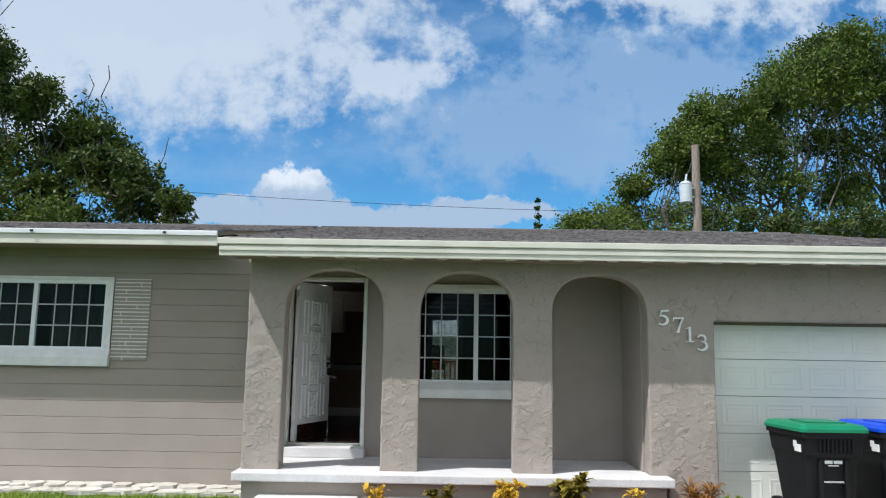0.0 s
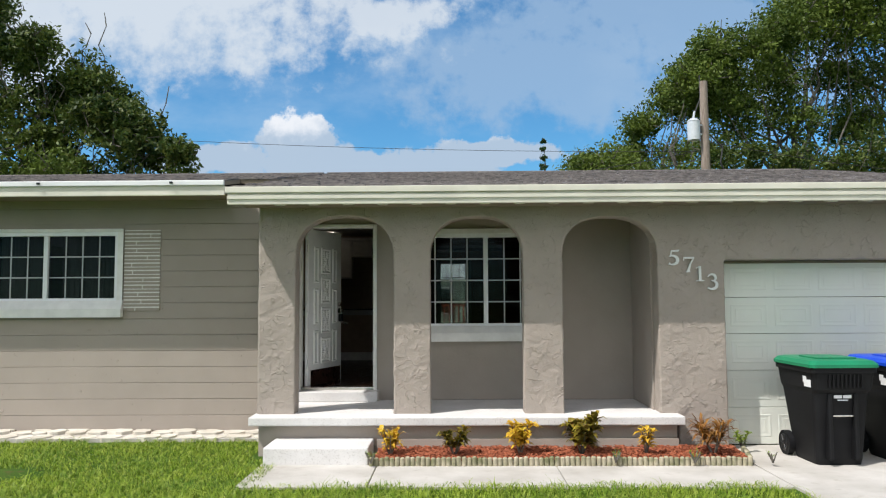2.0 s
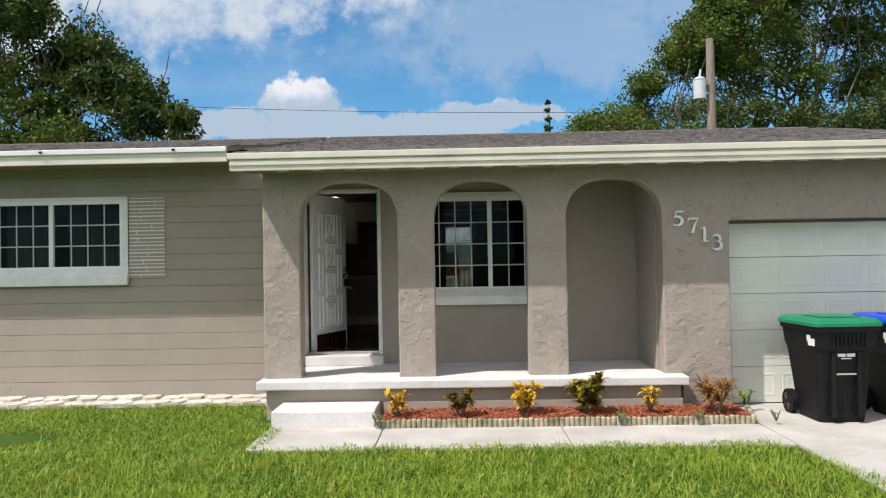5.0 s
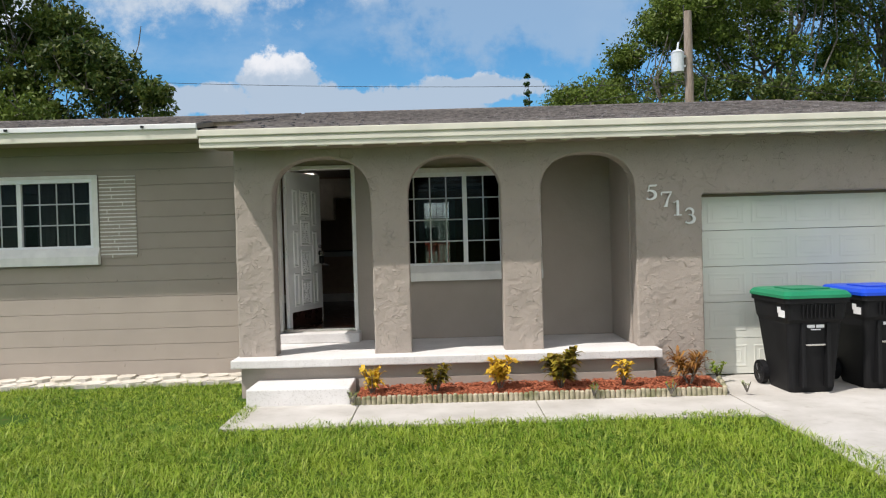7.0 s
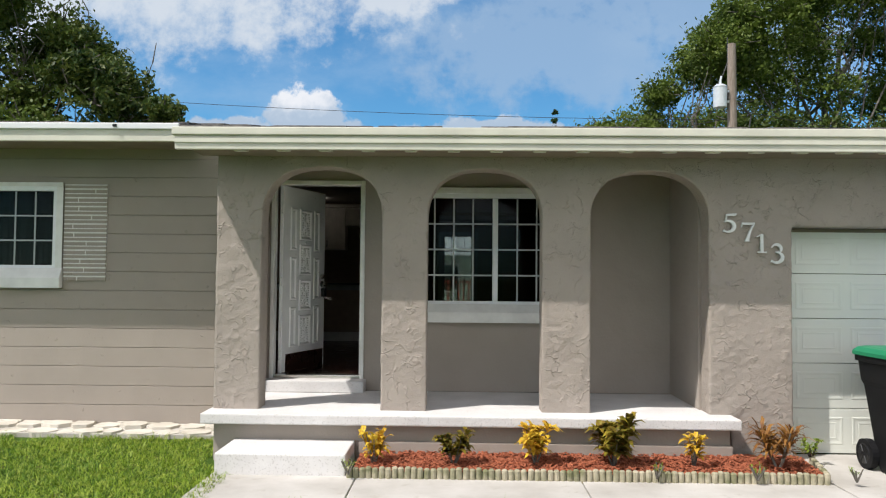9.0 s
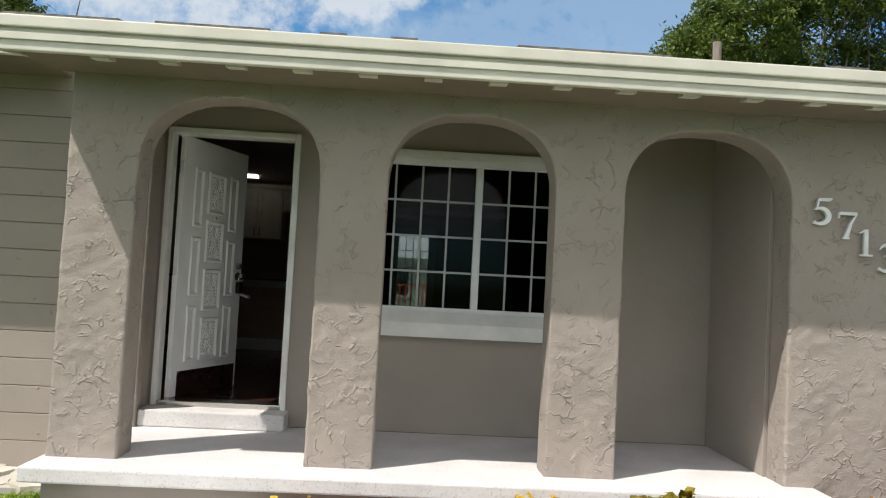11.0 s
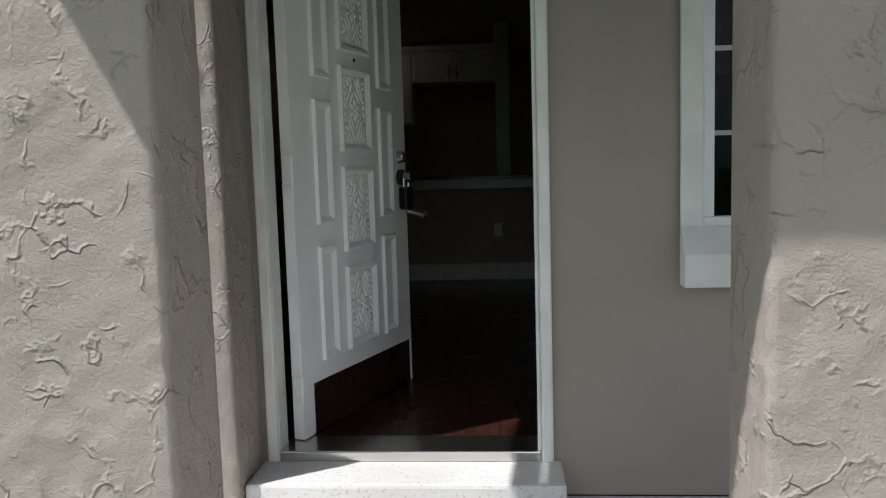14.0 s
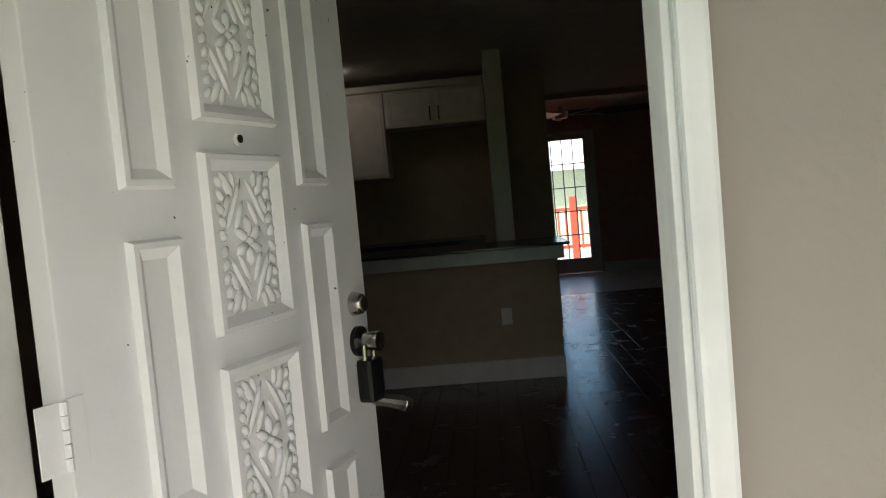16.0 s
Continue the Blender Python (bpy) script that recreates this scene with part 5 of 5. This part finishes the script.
# ---------------- grass ----------------
def lawn():
    gen = np.random.default_rng(7)
    n = 230000
    x = gen.uniform(-8.0, 3.5, n)
    y = np.where(gen.random(n) < 0.14, gen.uniform(0.3, 4.4, n), gen.uniform(4.4, 10.0, n))
    edge_r = np.where(y > 6.0, 3.42 - (y - 6.0) * 0.3, 3.44)
    wob = 0.05 * np.sin(x * 5.3) + 0.04 * np.sin(x * 13.1)
    front = np.where(x > -1.58, 7.5 + wob, np.where(x > -1.95, 8.62, 9.66 + 2.2 * wob + 0.08 * np.sin(x * 2.1)))
    left = (x < -1.58 - 0.1 * (y < 8.0) + 0.06 * np.sin(y * 9) + 0.04 * np.sin(y * 23)) | (y < front)
    keep = (x < edge_r) & (y < front) & left
    dens = np.array([noise.noise((a * 1.3, b * 1.3, 3.0)) for a, b in zip(x, y)])
    keep &= dens > gen.uniform(-1.4, -0.5, n)
    bare = ((x + 4.2) / 0.55) ** 2 + ((y - 8.0) / 0.35) ** 2 < gen.uniform(0.3, 1.3, n)
    keep &= ~bare
    x, y, dens = x[keep], y[keep], dens[keep]
    n = len(x)
    h = gen.uniform(0.025, 0.085, n) * (1 + 0.7 * dens) + 0.05 * (gen.random(n) > 0.9)
    near = np.minimum(1, np.maximum(0, (7.55 - y)) * 2 + 0.6)
    h *= near
    a = gen.uniform(0, 2 * np.pi, n)
    lean = gen.uniform(0.4, 2.0, n) * h
    w = gen.uniform(0.002, 0.0044, n)
    dx, dy = np.cos(a), np.sin(a)
    px, py = -dy, dx
    z0 = GZ - 0.02
    P = np.zeros((n, 5, 3))
    for k, (t, ww) in enumerate(((0, 1), (0.6, 0.85))):
        cx, cy, cz = x + dx * lean * t * t, y + dy * lean * t * t, z0 + h * t
        P[:, 2 * k] = np.stack([cx - px * w * ww, cy - py * w * ww, cz], 1)
        P[:, 2 * k + 1] = np.stack([cx + px * w * ww, cy + py * w * ww, cz], 1)
    P[:, 4] = np.stack([x + dx * lean, y + dy * lean, z0 + h * gen.uniform(0.55, 1.0, n)], 1)
    b = np.arange(n)[:, None] * 5
    quads = (b + np.array([[0, 1, 3, 2]])).ravel()
    tris = (b + np.array([[2, 3, 4]])).ravel()
    me = bpy.data.meshes.new("grass")
    me.vertices.add(n * 5)
    me.vertices.foreach_set("co", P.ravel())
    me.loops.add(n * 7)
    me.loops.foreach_set("vertex_index", np.concatenate([quads, tris]).astype(np.int32))
    me.polygons.add(2 * n)
    me.polygons.foreach_set("loop_start", np.concatenate([np.arange(n) * 4, n * 4 + np.arange(n) * 3]))
    me.update(calc_edges=True)
    me.materials.append(GRASSLEAF)
    tagged(new("grass", me), "sunlit green lawn grass of the front yard", "grass", "", "stuff")


lawn()


# ---------------- pieces of walls and floors ----------------
def flagstones():
    f = structure(new("stone_border"), "pale irregular flagstones along the wing wall")
    rng = random.Random(9)
    for row, y0 in ((0, 9.64), (1, 9.88)):
        x = -9.4
        while x < -2.1:
            w = rng.uniform(0.16, 0.34)
            n = 7
            bm = bmesh.new()
            pts = []
            for k in range(n):
                a = 2 * math.pi * k / n + rng.uniform(-0.25, 0.25)
                pts.append((x + w / 2 + (w / 2 - 0.012) * math.cos(a) * 1.1, y0 + 0.13 + 0.135 * math.sin(a)))
            z = GZ + 0.03 + 0.02 * row + rng.uniform(-0.008, 0.012)
            lo = [bm.verts.new((a, b, GZ - 0.04)) for a, b in pts]
            hi = [bm.verts.new((a, b, z)) for a, b in pts]
            for k in range(n):
                bm.faces.new((lo[k], lo[(k + 1) % n], hi[(k + 1) % n], hi[k]))
            bm.faces.new(hi)
            from_bm("stone", bm, STONE, f)
            x += w
    box("mortar_bed", -9.5, -2.07, 9.66, 10.19, GZ - 0.06, GZ + 0.02, CONCRETE, 0.0, f)
    # rubble facing under the wall's foot
    x = -9.4
    while x < -2.1:
        w = rng.uniform(0.14, 0.3)
        box("stone", x, x + w - 0.012, 10.13, 10.181, GZ - 0.04, 0.04 + rng.uniform(-0.02, 0.015), STONE, 0.012, f)
        x += w


flagstones()


def thin_bricks():
    s = structure(new("brick_accent"), "taupe thin brick panel with white joints beside the window")
    box("mortar", -3.965, -3.51, 10.166, 10.18, 1.52, 2.54, MORTAR, 0.0, s)
    rng = random.Random(3)
    rows = 22
    pitch = 1.02 / rows
    for k in range(rows):
        z = 1.52 + k * pitch
        cut = rng.uniform(-3.88, -3.64) if k % 2 == 0 else None
        for a, b in (((-3.965, cut), (cut + 0.012, -3.51)) if cut else ((-3.965, -3.51),)):
            box("brick", a, b, 10.161, 10.175, z + 0.006 * (k % 2), z + pitch - 0.011, BLOCK, 0.002, s)


thin_bricks()


def blocks():
    me = prism("block", [[(0.0, 0.0), (0.0, 0.1945), (-0.009, 0.1945), (-0.012, 0.1915), (-0.012, 0.003), (-0.009, 0.0)]], 0.0, 0.399, BLOCK, wall_left, "x")
    data = me.data
    bpy.data.objects.remove(me)
    for k in range(15):
        z = 0.02 + k * 0.2
        x = -9.4 - 0.2 * (k % 2)
        while x < -2.07:
            w = min(0.4, -2.063 - x)
            inside = z + 0.197 > LWZ0 - 0.2 and z < LWZ1 + 0.04
            x0, x1 = x, x + w
            for lo, hi in ((x0, min(x1, LWX0 - 0.075)), (max(x0, LWX1 + 0.075), x1)) if inside else ((x0, x1),):
                if hi - lo > 0.03:
                    o = new("block", data)
                    o.parent = wall_left
                    o.matrix_basis = Matrix.Translation((lo, YL - 0.001, z)) @ Matrix.Diagonal(((hi - lo) / 0.399, 1, 1, 1))
            x += 0.4


blocks()


def floor_boards():
    f = structure(new("floor"), "dark glossy wood plank floor")
    rng = random.Random(5)
    bm = bmesh.new()
    add_box(bm, 0, 0.124, 0, 1.2, -0.015, 0.0, 0.0015)
    one = from_bm("plank", bm, FLOORWOOD, f)
    data = one.data
    bpy.data.objects.remove(one)
    for i in range(26):
        x = -2.2 + i * 0.1255
        y = YB + 0.002
        first = rng.uniform(0.3, 1.2)
        while y < 18.53:
            ln = min(first, 18.545 - y)
            o = new("plank", data)
            o.parent = f
            o.matrix_basis = Matrix.Translation((x, y, FLOOR)) @ Matrix.Diagonal((1, (ln - 0.002) / 1.2, 1, 1))
            y += ln
            first = 1.2
    structure(box("floor_side", 1.07, 2.749, YB + 0.002, 18.5, FLOOR - 0.0155, FLOOR - 0.001, FLOORWOOD, 0.0), "dark wood floor along the room's side")
    structure(box("floor_side_west", -3.3, -2.205, YB + 0.002, 16.5, FLOOR - 0.0155, FLOOR - 0.001, FLOORWOOD, 0.0), "dark wood floor along the room's side")


floor_boards()
